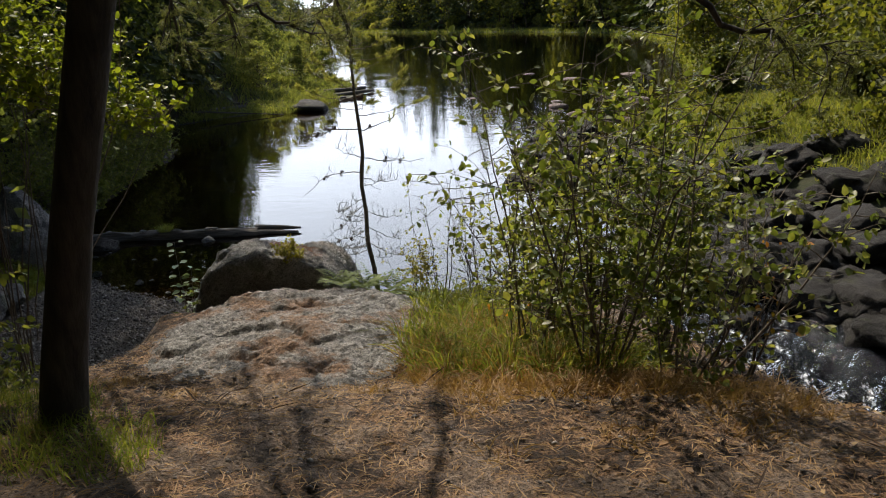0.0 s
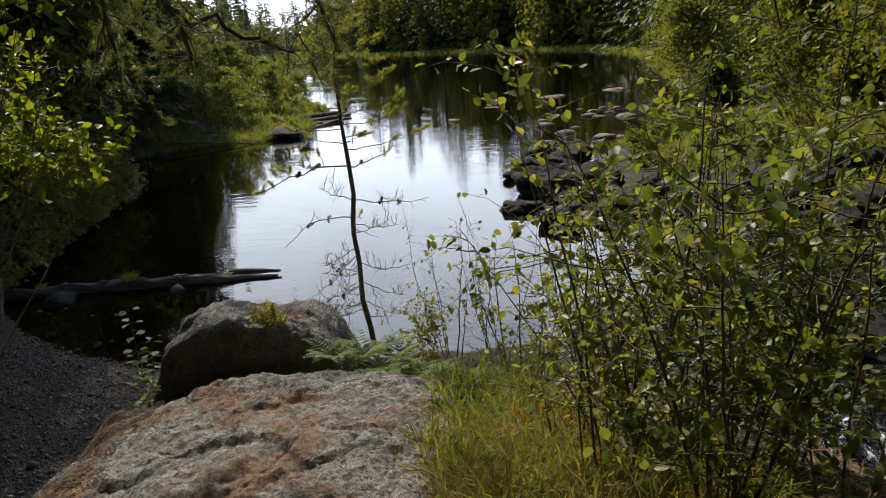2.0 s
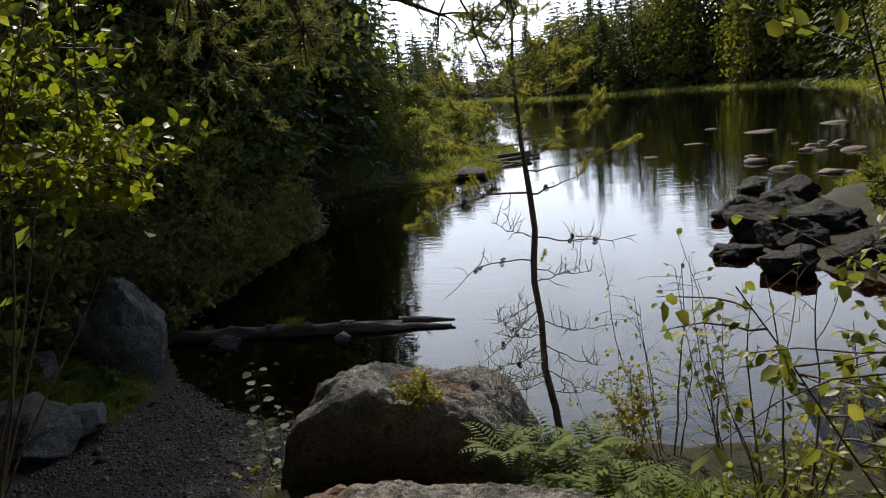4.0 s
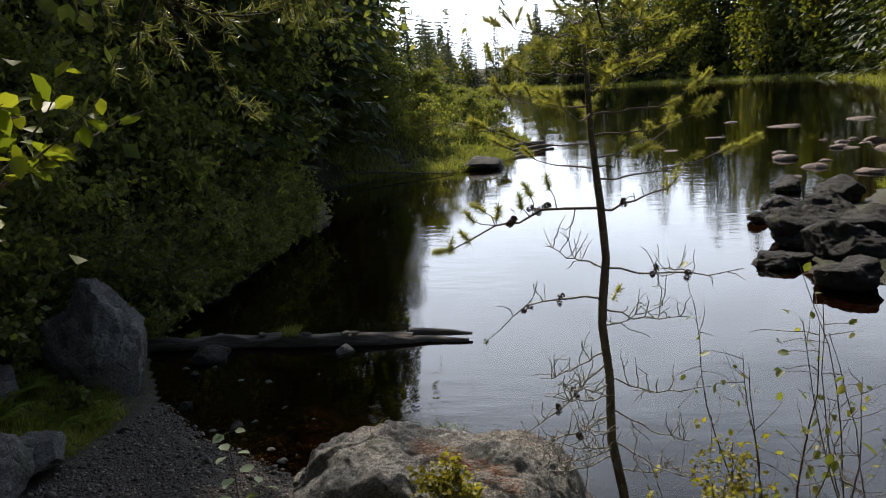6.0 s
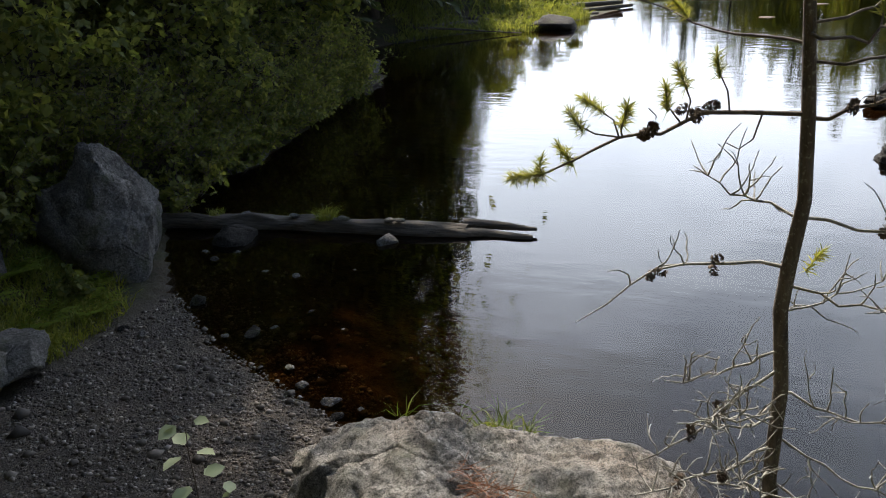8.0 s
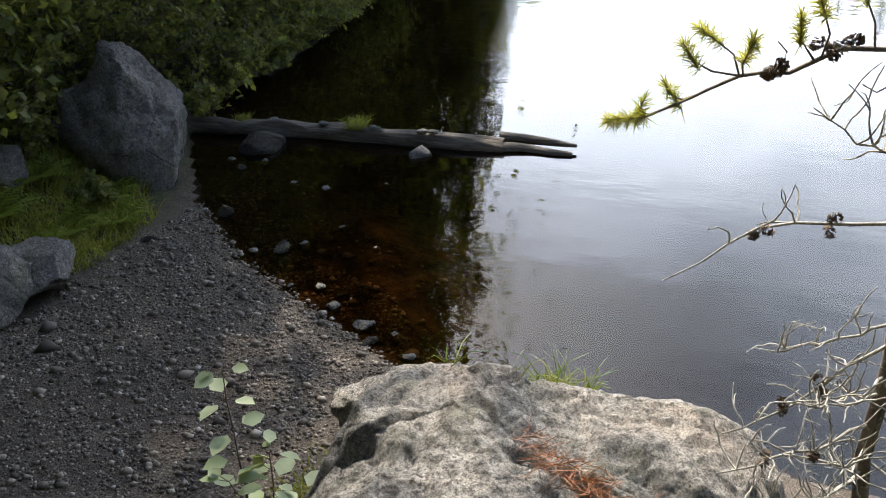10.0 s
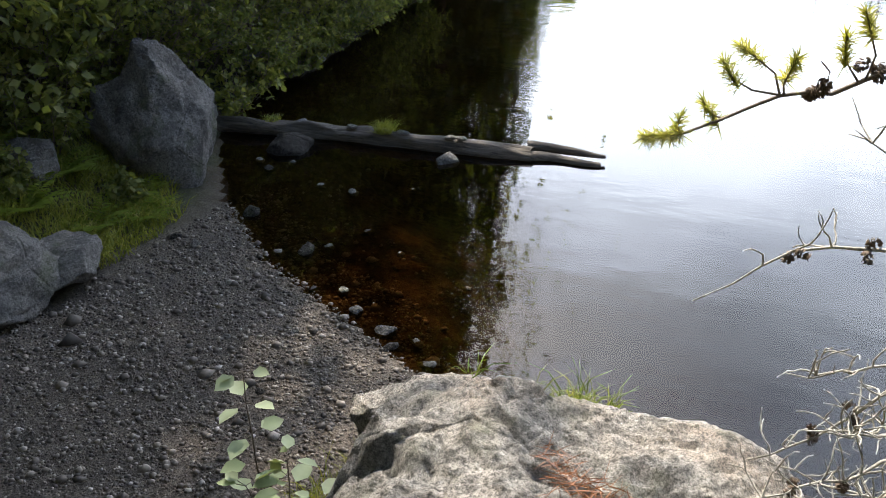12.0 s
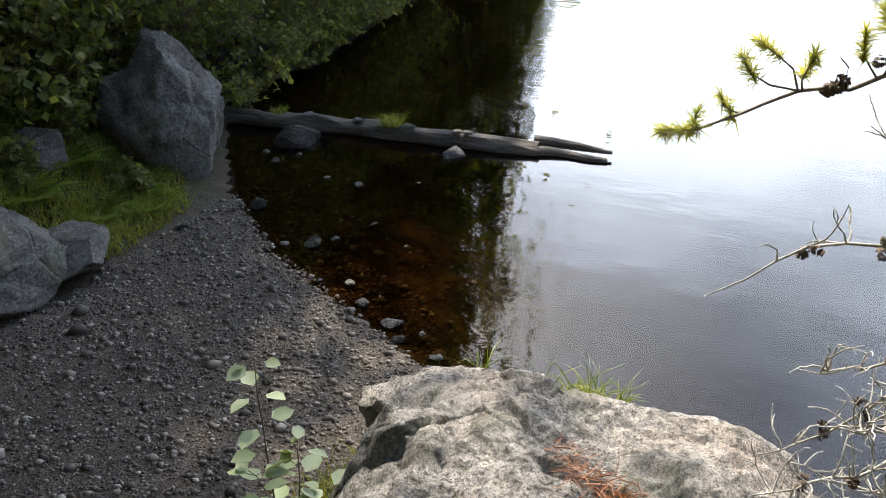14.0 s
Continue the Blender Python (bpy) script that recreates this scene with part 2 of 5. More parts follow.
M_GROUND = ground_mat()
M_WATER, M_RAPIDS = water_mat("pond_water"), water_mat("stream_water", True)
M_BARK = bark_mat("dark_bark", (0.018, 0.014, 0.011), (0.085, 0.068, 0.052), 14)
M_BARK_PINE = bark_mat("pine_bark", (0.05, 0.04, 0.032), (0.2, 0.165, 0.13), 30, lichen=0.7)
M_TWIG = bark_mat("twig_bark", (0.06, 0.045, 0.035), (0.19, 0.155, 0.12), 40)
M_TWIG_GREY = bark_mat("dead_twig", (0.17, 0.16, 0.14), (0.45, 0.43, 0.39), 40, lichen=0.8)
M_LOG = bark_mat("weathered_wood", (0.016, 0.013, 0.011), (0.13, 0.112, 0.092), 9, (0.2, 4.5, 4.5))
M_CONE = bark_mat("cone_scales", (0.05, 0.035, 0.025), (0.16, 0.115, 0.08), 60)
M_SHRUB = leaf_mat("shrub_leaves", [(0.06, 0.095, 0.026), (0.15, 0.195, 0.045), (0.22, 0.25, 0.065), (0.4, 0.37, 0.13)], 0.5, 0.42, (1.2, 1.2, 0.5))
M_AUTUMN = leaf_mat("autumn_leaves", [(0.35, 0.2, 0.03), (0.45, 0.16, 0.03), (0.28, 0.07, 0.025), (0.4, 0.28, 0.06)])
M_YELLOW = leaf_mat("yellowing_leaves", [(0.16, 0.18, 0.035), (0.32, 0.29, 0.055), (0.44, 0.38, 0.09)])
M_BRIGHT = leaf_mat("sunlit_birch_leaves", [(0.13, 0.18, 0.025), (0.2, 0.25, 0.035), (0.3, 0.31, 0.05)], 0.6, 0.45)
M_PALE = leaf_mat("pale_underside_leaves", [(0.3, 0.36, 0.24), (0.36, 0.41, 0.28), (0.2, 0.26, 0.13)], 0.3)
M_BANK = leaf_mat("bank_leaves", [(0.09, 0.125, 0.045), (0.17, 0.2, 0.07), (0.3, 0.31, 0.13)], 0.6)
M_NEEDLE = leaf_mat("pine_needles", [(0.17, 0.21, 0.075), (0.3, 0.32, 0.12), (0.44, 0.4, 0.16)], 0.6)
M_BOUGH = leaf_mat("bough_needles", [(0.09, 0.11, 0.055), (0.17, 0.19, 0.1), (0.29, 0.29, 0.18)], 0.5, 0.35)
M_SPRUCE = leaf_mat("spruce_needles", [(0.035, 0.055, 0.022), (0.06, 0.085, 0.032), (0.085, 0.105, 0.036)], 0.3, 0.6)
M_BIRCH = leaf_mat("birch_leaves", [(0.085, 0.115, 0.026), (0.14, 0.165, 0.034), (0.23, 0.215, 0.05)], 0.45)
M_GRASS = leaf_mat("green_grass", [(0.09, 0.135, 0.028), (0.17, 0.22, 0.042), (0.34, 0.32, 0.1)], 0.5)
M_DRY = leaf_mat("dry_grass", [(0.34, 0.2, 0.09), (0.5, 0.34, 0.16), (0.24, 0.13, 0.06)], 0.3)
M_ROT = leaf_mat("rotting_leaves", [(0.03, 0.02, 0.014), (0.08, 0.05, 0.03), (0.14, 0.085, 0.045)], 0.1, 0.8)
M_RUST = leaf_mat("rusty_needles", [(0.2, 0.075, 0.035), (0.32, 0.14, 0.065), (0.14, 0.055, 0.03)], 0.2)
M_FERN = leaf_mat("fern", [(0.11, 0.165, 0.02), (0.21, 0.265, 0.035)], 0.55)


def pebble_mat():
    k = Mat("pebbles")
    c = k.ramp(k.island(), (0, (0.055, 0.045, 0.037)), (0.55, (0.14, 0.115, 0.095)), (0.9, (0.27, 0.23, 0.19)), (1, (0.36, 0.33, 0.3)))
    c = k.mix(k.ramp(k.noise(60, 4), (0.4, 0.0), (0.7, 0.5)), c, (0.035, 0.032, 0.03))
    k.set(Base_Color=c, Roughness=0.75)
    return k.m


M_PEBBLE = pebble_mat()


# ---- mesh helpers ----
rng = np.random.default_rng(7)


def mesh_of(name, verts, faces, material, smooth=True):
    me = bpy.data.meshes.new(name)
    if isinstance(faces, np.ndarray):
        n, kk = faces.shape
        me.vertices.add(len(verts))
        me.vertices.foreach_set("co", np.asarray(verts, np.float32).ravel())
        me.loops.add(n * kk)
        me.loops.foreach_set("vertex_index", faces.astype(np.int32).ravel())
        me.polygons.add(n)
        me.polygons.foreach_set("loop_start", np.arange(0, n * kk, kk, dtype=np.int32))
        me.update(calc_edges=True)
    else:
        me.from_pydata([tuple(v) for v in verts], [], faces)
    me.materials.append(material)
    if smooth:
        me.polygons.foreach_set("use_smooth", np.ones(len(me.polygons), bool))
    me.validate()
    return me


def thing(name, label, category, group="", kind="", at=(0, 0, 0), data=None):
    ob = new(name, data)
    ob.location = at
    if data is None:
        ob.empty_display_size = 0.1
    return tagged(ob, label, category, group, kind)


def part(name, me, parent, label=""):
    ob = new(name, me)
    ob.parent = parent
    return tagged(ob, label)


def unit(v):
    return v / np.maximum(np.linalg.norm(v, axis=-1, keepdims=True), 1e-9)


def leaves(P, D, N, L, Wd, fold=0.25):
    """Folded pointed leaves: at P, along D, facing N, with length L and width Wd."""
    D, n = unit(D), len(P)
    S = unit(np.cross(D, N))
    N = np.cross(S, D)
    L, Wd = np.broadcast_to(L, n)[:, None], np.broadcast_to(Wd, n)[:, None]
    mid = P + D * L * 0.45 - N * Wd * fold * 0.6
    V = np.stack([P, mid + S * Wd * 0.5 + N * Wd * fold, P + D * L - N * L * 0.08, mid - S * Wd * 0.5 + N * Wd * fold, mid], 1)
    F = np.array([[0, 4, 1], [4, 2, 1], [0, 3, 4], [4, 3, 2]])
    F = (F[None] + (np.arange(n) * 5)[:, None, None]).reshape(-1, 3)
    return V.reshape(-1, 3), F


def broad(P, D, N, L, Wd, fold=0.2):
    """Rounded leaves with a midrib fold and a drooping tip, for plants close by."""
    D, n = unit(D), len(P)
    S = unit(np.cross(D, N))
    N = np.cross(S, D)
    L, Wd = np.broadcast_to(L, n)[:, None], np.broadcast_to(Wd, n)[:, None]
    m1, m2 = P + D * L * 0.3 - N * Wd * fold * 0.4, P + D * L * 0.68 - N * (Wd * fold * 0.4 + L * 0.05)
    up = N * Wd * fold * 0.7
    V = np.stack([P, m1 + S * Wd * 0.46 + up, m2 + S * Wd * 0.4 + up, P + D * L - N * L * 0.16, m2 - S * Wd * 0.4 + up, m1 - S * Wd * 0.46 + up, m1, m2], 1)
    F = np.array([[0, 6, 1], [6, 7, 2], [6, 2, 1], [7, 3, 2], [0, 5, 6], [5, 4, 7], [5, 7, 6], [4, 3, 7]])
    F = (F[None] + (np.arange(n) * 8)[:, None, None]).reshape(-1, 3)
    return V.reshape(-1, 3), F


def blades(P, D, L, Wd, droop=0.5):
    """Bent grass blades or needles: at P, starting along D."""
    D, n = unit(D), len(P)
    up = np.tile([0.0, 0, 1], (n, 1)) + rng.normal(0, 0.02, (n, 3))
    S = unit(np.cross(D, up))
    a = rng.uniform(0, 2 * math.pi, n)[:, None]
    S = unit(S * np.cos(a) + np.cross(D, S) * np.sin(a))
    L, Wd = np.broadcast_to(L, n)[:, None], np.broadcast_to(Wd, n)[:, None]
    H = D * np.array([1, 1, 0])
    g = np.array([0, 0, -1.0])
    m = P + D * L * 0.5 + g * L * droop * 0.1
    t = P + D * L * 0.92 + H * L * droop * 0.35 + g * L * droop * 0.45
    V = np.stack([P - S * Wd * 0.5, P + S * Wd * 0.5, m + S * Wd * 0.4, m - S * Wd * 0.4, t], 1)
    F = np.array([[0, 1, 2], [0, 2, 3], [3, 2, 4]])
    F = (F[None] + (np.arange(n) * 5)[:, None, None]).reshape(-1, 3)
    return V.reshape(-1, 3), F


def tubes(lines, sides=5):
    """Tapered tubes along lines of (points, radii)."""
    V, F, o = [], [], 0
    ang = np.arange(sides) * 2 * math.pi / sides
    for pts, rad in lines:
        pts = np.asarray(pts, float)
        rad = np.broadcast_to(rad, len(pts))
        d = unit(np.gradient(pts, axis=0))
        ref = np.array([0.31, 0.95, 0.0]) if abs(d[0][2]) > 0.7 else np.array([0.0, 0, 1])
        s = unit(np.cross(d, ref))
        u = np.cross(s, d)
        ring = pts[:, None] + rad[:, None, None] * (np.cos(ang)[None, :, None] * s[:, None] + np.sin(ang)[None, :, None] * u[:, None])
        V.append(ring.reshape(-1, 3))
        m = len(pts)
        i = np.arange(m - 1)[:, None] * sides + np.arange(sides)[None]
        j = np.arange(m - 1)[:, None] * sides + (np.arange(sides)[None] + 1) % sides
        q = np.stack([i, j, j + sides, i + sides], -1).reshape(-1, 4) + o
        F.append(q)
        o += m * sides
    return np.concatenate(V), np.concatenate(F)


def joined(*vf):
    V, F, o = [], [], 0
    for v, f in vf:
        V.append(v)
        F.append(f + o)
        o += len(v)
    return np.concatenate(V), np.concatenate(F)


def bent(p, d, length, n=6, wob=0.12, rise=0.0):
    """A wandering line of points from p along d."""
    pts, d = [np.asarray(p, float)], unit(np.asarray(d, float))
    for _ in range(n - 1):
        d = unit(d + rng.normal(0, wob, 3) + np.array([0, 0, rise]))
        pts.append(pts[-1] + d * length / (n - 1))
    return np.array(pts)


def fbm(V, scale, octaves=4, seed=0.0):
    out = np.zeros(len(V))
    for i, v in enumerate(V):
        out[i] = noise.fractal(Vector(v) * scale + Vector((seed, seed * 1.7, -seed)), 0.9, 2.1, octaves)
    return out


def stone(radius, seed, sub=3, rough=0.25, flat=1.0, material=None, name="stone"):
    """A rounded, lumpy stone round its own origin."""
    bm = bmesh.new()
    bmesh.ops.create_icosphere(bm, subdivisions=sub, radius=1)
    cut = random.Random(int(seed * 97))
    planes = [(Vector((cut.gauss(0, 1), cut.gauss(0, 1), cut.gauss(0, 1))).normalized(), cut.uniform(0.55, 0.88)) for _ in range(12)]
    for v in bm.verts:
        p = v.co.copy()
        for nrm, off in planes:
            over = p.dot(nrm) - off
            if over > 0:
                p -= nrm * over * 0.92
        a = noise.noise(p * 0.9 + Vector((seed, 0, 0))) * rough + noise.noise(p * 2.3 + Vector((0, seed, 0))) * rough * 0.5
        a += noise.fractal(p * 5 + Vector((seed, seed, 0)), 0.8, 2.0, 3) * rough * 0.3
        c = noise.cell(p * 1.3 + Vector((seed * 2, 0, 0))) * rough * 0.15
        q = p * (1 + a + c)
        v.co = Vector((q.x * radius[0], q.y * radius[1], q.z * radius[2]))
    for f in bm.faces:
        f.smooth = True
    me = bpy.data.meshes.new(name)
    bm.to_mesh(me)
    bm.free()
    me.materials.append(material or M_ROCK_GREY)
    return me


# ---- the lie of the land ----
SHORE_NEAR = [(-3.3, 11.5), (-0.9, 11.2), (0.6, 10.9), (2.0, 9.6), (2.9, 8.2), (3.6, 6.5), (4.8, 4.6), (6.5, 2.5), (9, -1), (14, -6), (24, -14), (30, -8),
              (17, -1), (11, 4), (8.4, 7.5), (7.2, 10), (6.6, 12.5), (5.2, 15.5), (3.4, 18), (2.1, 19.6), (3.0, 22), (4.4, 26), (8, 32), (11, 38)]
SHORE_FAR = [(16, 54), (21, 75), (26, 103), (27, 126), (12.5, 154), (-2, 172), (-20, 200), (-36, 262), (-41, 275), (-46, 268), (-38, 200), (-22, 130),
             (-12, 80), (-7, 55), (-4.4, 47.5), (-4.7, 45), (-6.9, 37.5), (-9.6, 37.2), (-12.2, 33.5), (-11.6, 29.6), (-9.5, 27.4), (-8.9, 23.5), (-8.4, 19.5), (-8.5, 17), (-7.9, 15.6),
             (-7.0, 14.2), (-6.4, 13.6), (-5.5, 12.8), (-4.5, 12.2)]
SHORE = np.array(SHORE_NEAR + SHORE_FAR, float)


def shore_distance(x, y):
    """Metres from the waterline: positive on land, negative in the water."""
    p = np.stack([x, y], -1)
    best, inside = np.full(x.shape, 1e9), np.zeros(x.shape, bool)
    for a, b in zip(SHORE, np.roll(SHORE, -1, 0)):
        ab = b - a
        t = np.clip(((p - a) @ ab) / (ab @ ab), 0, 1)
        best = np.minimum(best, np.hypot(p[..., 0] - a[0] - t * ab[0], p[..., 1] - a[1] - t * ab[1]))
        cross = (a[1] > y) != (b[1] > y)
        inside ^= cross & (x < (b[0] - a[0]) * (y - a[1]) / (b[1] - a[1] + 1e-12) + a[0])
    return np.where(inside, -best, best)


def smooth(v, lo, hi):
    t = np.clip((v - lo) / (hi - lo), 0, 1)
    return t * t * (3 - 2 * t)


def waves(x, y, s, seed=0.0):
    return (np.sin(x * 1.7 * s + seed) * np.cos(y * 1.3 * s - seed * 2) + 0.6 * np.sin(x * 3.1 * s - y * 2.3 * s + seed) + 0.4 * np.cos(x * 5.3 * s + y * 6.1 * s + seed * 3)
            + 0.25 * np.sin(x * 11.7 * s - y * 9.3 * s) + 0.2 * np.cos(y * 17.1 * s + x * 14.3 * s)) / 2.4


def stream_drop(x, y):
    return 0.1 * np.clip(13 - y, 0, 30) * smooth(x, 1.5, 3.5)


RIDGE_Y = [-30, -6, 0, 3.9, 5.1, 6.0, 7.3, 7.7, 8.1, 9.6, 11.2, 13]
RIDGE_Z = [2.0, 0.5, 0.0, -0.42, -0.82, -0.98, -1.1, -1.25, -1.62, -1.75, -2.6, -3.5]


def land(x, y):
    d = shore_distance(x, y)
    level = W - stream_drop(x, y)
    # the pond's bed
    bed = level - np.minimum(3.0, 0.12 * np.clip(-d, 0, None) + 0.3 * np.clip(-d - 1.2, 0, None) + 0.03)
    bed = bed - 1.1 * smooth(x, -3.8, -2.4) * (1 - smooth(x, 0.8, 1.8)) * smooth(-d, 0.1, 0.9)
    # banks
    left = smooth(-x, 4.0, 7.5) * (1 - smooth(y, 40, 60))
    far = smooth(y, 35, 70)
    rise = 0.11 * d + 0.0 * x
    rise_left = np.where(y > 14, 0.2 * d + 0.5 * np.clip(d - 0.2, 0, 14), 0.06 * d + 0.5 * np.clip(-6.9 - x - 0.35 * (y - 11.3), 0, 12))
    rise_far = 0.07 * np.minimum(d, 7) + 0.2 * np.clip(d - 7, 0, 32)
    rise_right = 0.3 * np.minimum(d, 3) + 0.12 * np.clip(d - 3, 0, 40)
    right = smooth(x - 0.12 * y, 3, 6) * (1 - far)
    rise_left = rise_left * (1 - 0.8 * smooth(y, 33, 38) * smooth(x, -13, -9))
    bank = rise * (1 - left) + rise_left * left
    bank = bank * (1 - right) + rise_right * right
    bank = bank * (1 - far) + rise_far * far
    out = level + bank
    # the ridge walked on
    zr = np.interp(y, RIDGE_Y, RIDGE_Z)
    xl = np.interp(y, [-8, 1, 3.5, 5.2, 6.5, 8, 10], [-40, -7.5, -4.0, -2.75, -2.5, -2.9, -2.7])
    ridge = zr - 1.15 * np.clip(xl - x, 0, 1.2) - 0.3 * np.clip(xl - x - 1.2, 0, 50) - 0.12 * np.clip(x - 1.2, 0, 3)
    ridge = np.minimum(ridge, level + 0.95 * d + 0.25)
    ours = (1 - smooth(x, 7, 9)) * (1 - smooth(y, 12, 13))
    out = np.where(ours > 0.5, np.maximum(out * 1.0, ridge), out)
    out = np.where((x > 0.2) & (y < 10.5) & (ours > 0.5), np.minimum(ridge, level + 0.95 * d + 0.25), out)
    z = np.where(d > 0, out, bed)
    rough = 0.05 * waves(x, y, 1.0) + 0.025 * waves(x, y, 3.3, 1.0) + 0.25 * waves(x, y, 0.23, 2.0) * smooth(d, 3, 14) * smooth(np.hypot(x, y - 6), 8, 20)
    rough = rough + (0.014 * waves(x, y, 4.7, 0.3) + 0.012 * np.abs(waves(x, y, 7.3, 5.0))) * (np.hypot(x, y - 4) < 9)
    rough = rough * (0.35 + 0.65 * smooth(np.abs(d), 0, 1.0))
    return z + rough * np.where((x < -3) & (y > 7) & (y < 14) & (x > -6.3), 0.45, 1.0)


def land_at(x, y):
    return float(land(np.array([float(x)]), np.array([float(y)]))[0])


def spaced(stops):
    out = []
    for (a, s), (b, _) in zip(stops, stops[1:]):
        n = max(1, int(round((b - a) / s)))
        out += list(np.linspace(a, b, n, endpoint=False))
    return np.array(out + [stops[-1][0]])


def sheet(name, xs, ys, height, material):
    X, Y = np.meshgrid(xs, ys)
    V = np.stack([X.ravel(), Y.ravel(), height(X, Y).ravel()], -1)
    nx = len(xs)
    i = (np.arange(len(ys) - 1)[:, None] * nx + np.arange(nx - 1)[None]).ravel()
    return mesh_of(name, V, np.stack([i, i + 1, i + nx + 1, i + nx], -1), material)


gx = spaced([(-1500, 250), (-300, 40), (-60, 6), (-24, 1.2), (-9, 0.16), (-3.2, 0.06), (3, 0.12), (9, 1.0), (25, 5), (60, 40), (300, 250), (1500, 1)])
gy = spaced([(-1500, 250), (-300, 50), (-40, 6), (-10, 1.0), (1, 0.07), (9.5, 0.1), (15, 0.3), (24, 1.0), (50, 3), (170, 8), (320, 60), (1500, 1)])
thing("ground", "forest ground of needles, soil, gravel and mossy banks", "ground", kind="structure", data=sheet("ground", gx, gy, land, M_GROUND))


def pond_mesh():
    V = [(-400, 13, W), (400, 13, W), (400, 420, W), (-400, 420, W), (-400, 6, W), (1.5, 6, W), (1.5, 13, W)]
    return mesh_of("pond", V, [[0, 6, 1, 2, 3], [4, 5, 6, 0]], M_WATER, False)


pond = thing("pond", "still dark brown pond water reflecting sky and forest", "water", kind="structure", data=pond_mesh())


def stream_height(x, y):
    dr = stream_drop(x, y)
    amp = np.minimum(0.17, dr * 0.5)
    return W - dr + amp * (waves(x, y, 1.6, 3) + 0.8 * waves(x, y, 4.2, 1.5)) + 0.0 * x


stream = thing("stream", "rushing stream with white foam over boulders", "water", kind="structure",
               data=sheet("stream", spaced([(1.5, 0.09), (9, 0.5), (30, 1)]), spaced([(-14, 0.5), (2, 0.09), (13, 1)]), stream_height, M_RAPIDS))


# ---- rocks ----
def fractured(p, scale):
    """Height of split rock at p: tilted blocks, cracks between them, and a rough grain."""
    q = p * scale + 0.22 * noise.noise_vector(p * 2.6)
    d, pts = noise.voronoi(Vector((q.x, q.y * 1.6, q.z)))
    c = noise.noise_vector(pts[0] * 7.3)
    z = 0.045 * c.z + 0.05 * (c.x * (q.x - pts[0].x) + c.y * (q.y * 1.6 - pts[0].y))
    z -= 0.025 * max(0.0, 1 - (d[1] - d[0]) / 0.07)
    return z + 0.032 * noise.fractal(p * 4, 0.8, 2.1, 5) + 0.02 * noise.fractal(p * 17, 0.7, 2.1, 3)


def rock_ledge():
    """The flat outcrop walked over: a shallow dome that sinks into the soil all round."""
    xs, ys = spaced([(-3.3, 0.025), (0.4, 1)]), spaced([(4.3, 0.022), (8.1, 1)])
    prof_y = [4.3, 5.0, 5.7, 6.4, 7.1, 7.45, 7.65, 7.85, 8.1]
    prof_z = [-0.95, -0.95, -0.94, -0.98, -1.03, -1.06, -1.2, -1.6, -2.0]

    def height(X, Y):
        u, v = (X + 1.35) / 1.45, (Y - 6.2) / 1.75
        r = np.sqrt(u * u + v * v) + 0.1 * waves(X, Y, 0.9, 4)
        top = np.interp(Y, prof_y, prof_z) + 0.12 - 0.13 * np.clip(np.abs(X + 1.2) - 0.15, 0, 9) ** 2
        top = top + 0.03 * waves(X, Y, 1.3, 5)
        extra = np.zeros(X.size)
        for n, (a, b) in enumerate(zip(X.ravel(), Y.ravel())):
            extra[n] = fractured(Vector((a, b, 0.0)), 1.25)
        top = top + extra.reshape(X.shape)
        return top - 0.55 * np.clip(r - 0.82, 0, 9) ** 1.3

    return sheet("rock_ledge", xs, ys, height, M_ROCK_LITTER)


thing("rock_ledge", "flat granite outcrop strewn with needles and grit", "rock", data=rock_ledge())


CREST_X = (-3.2, -2.9, -2.69, -2.48, -2.13, -1.82, -1.47, -1.17, -0.9, -0.78)
CREST_Z = (-1.5, -1.22, -1.01, -0.9, -0.78, -0.88, -0.99, -1.14, -1.32, -1.5)


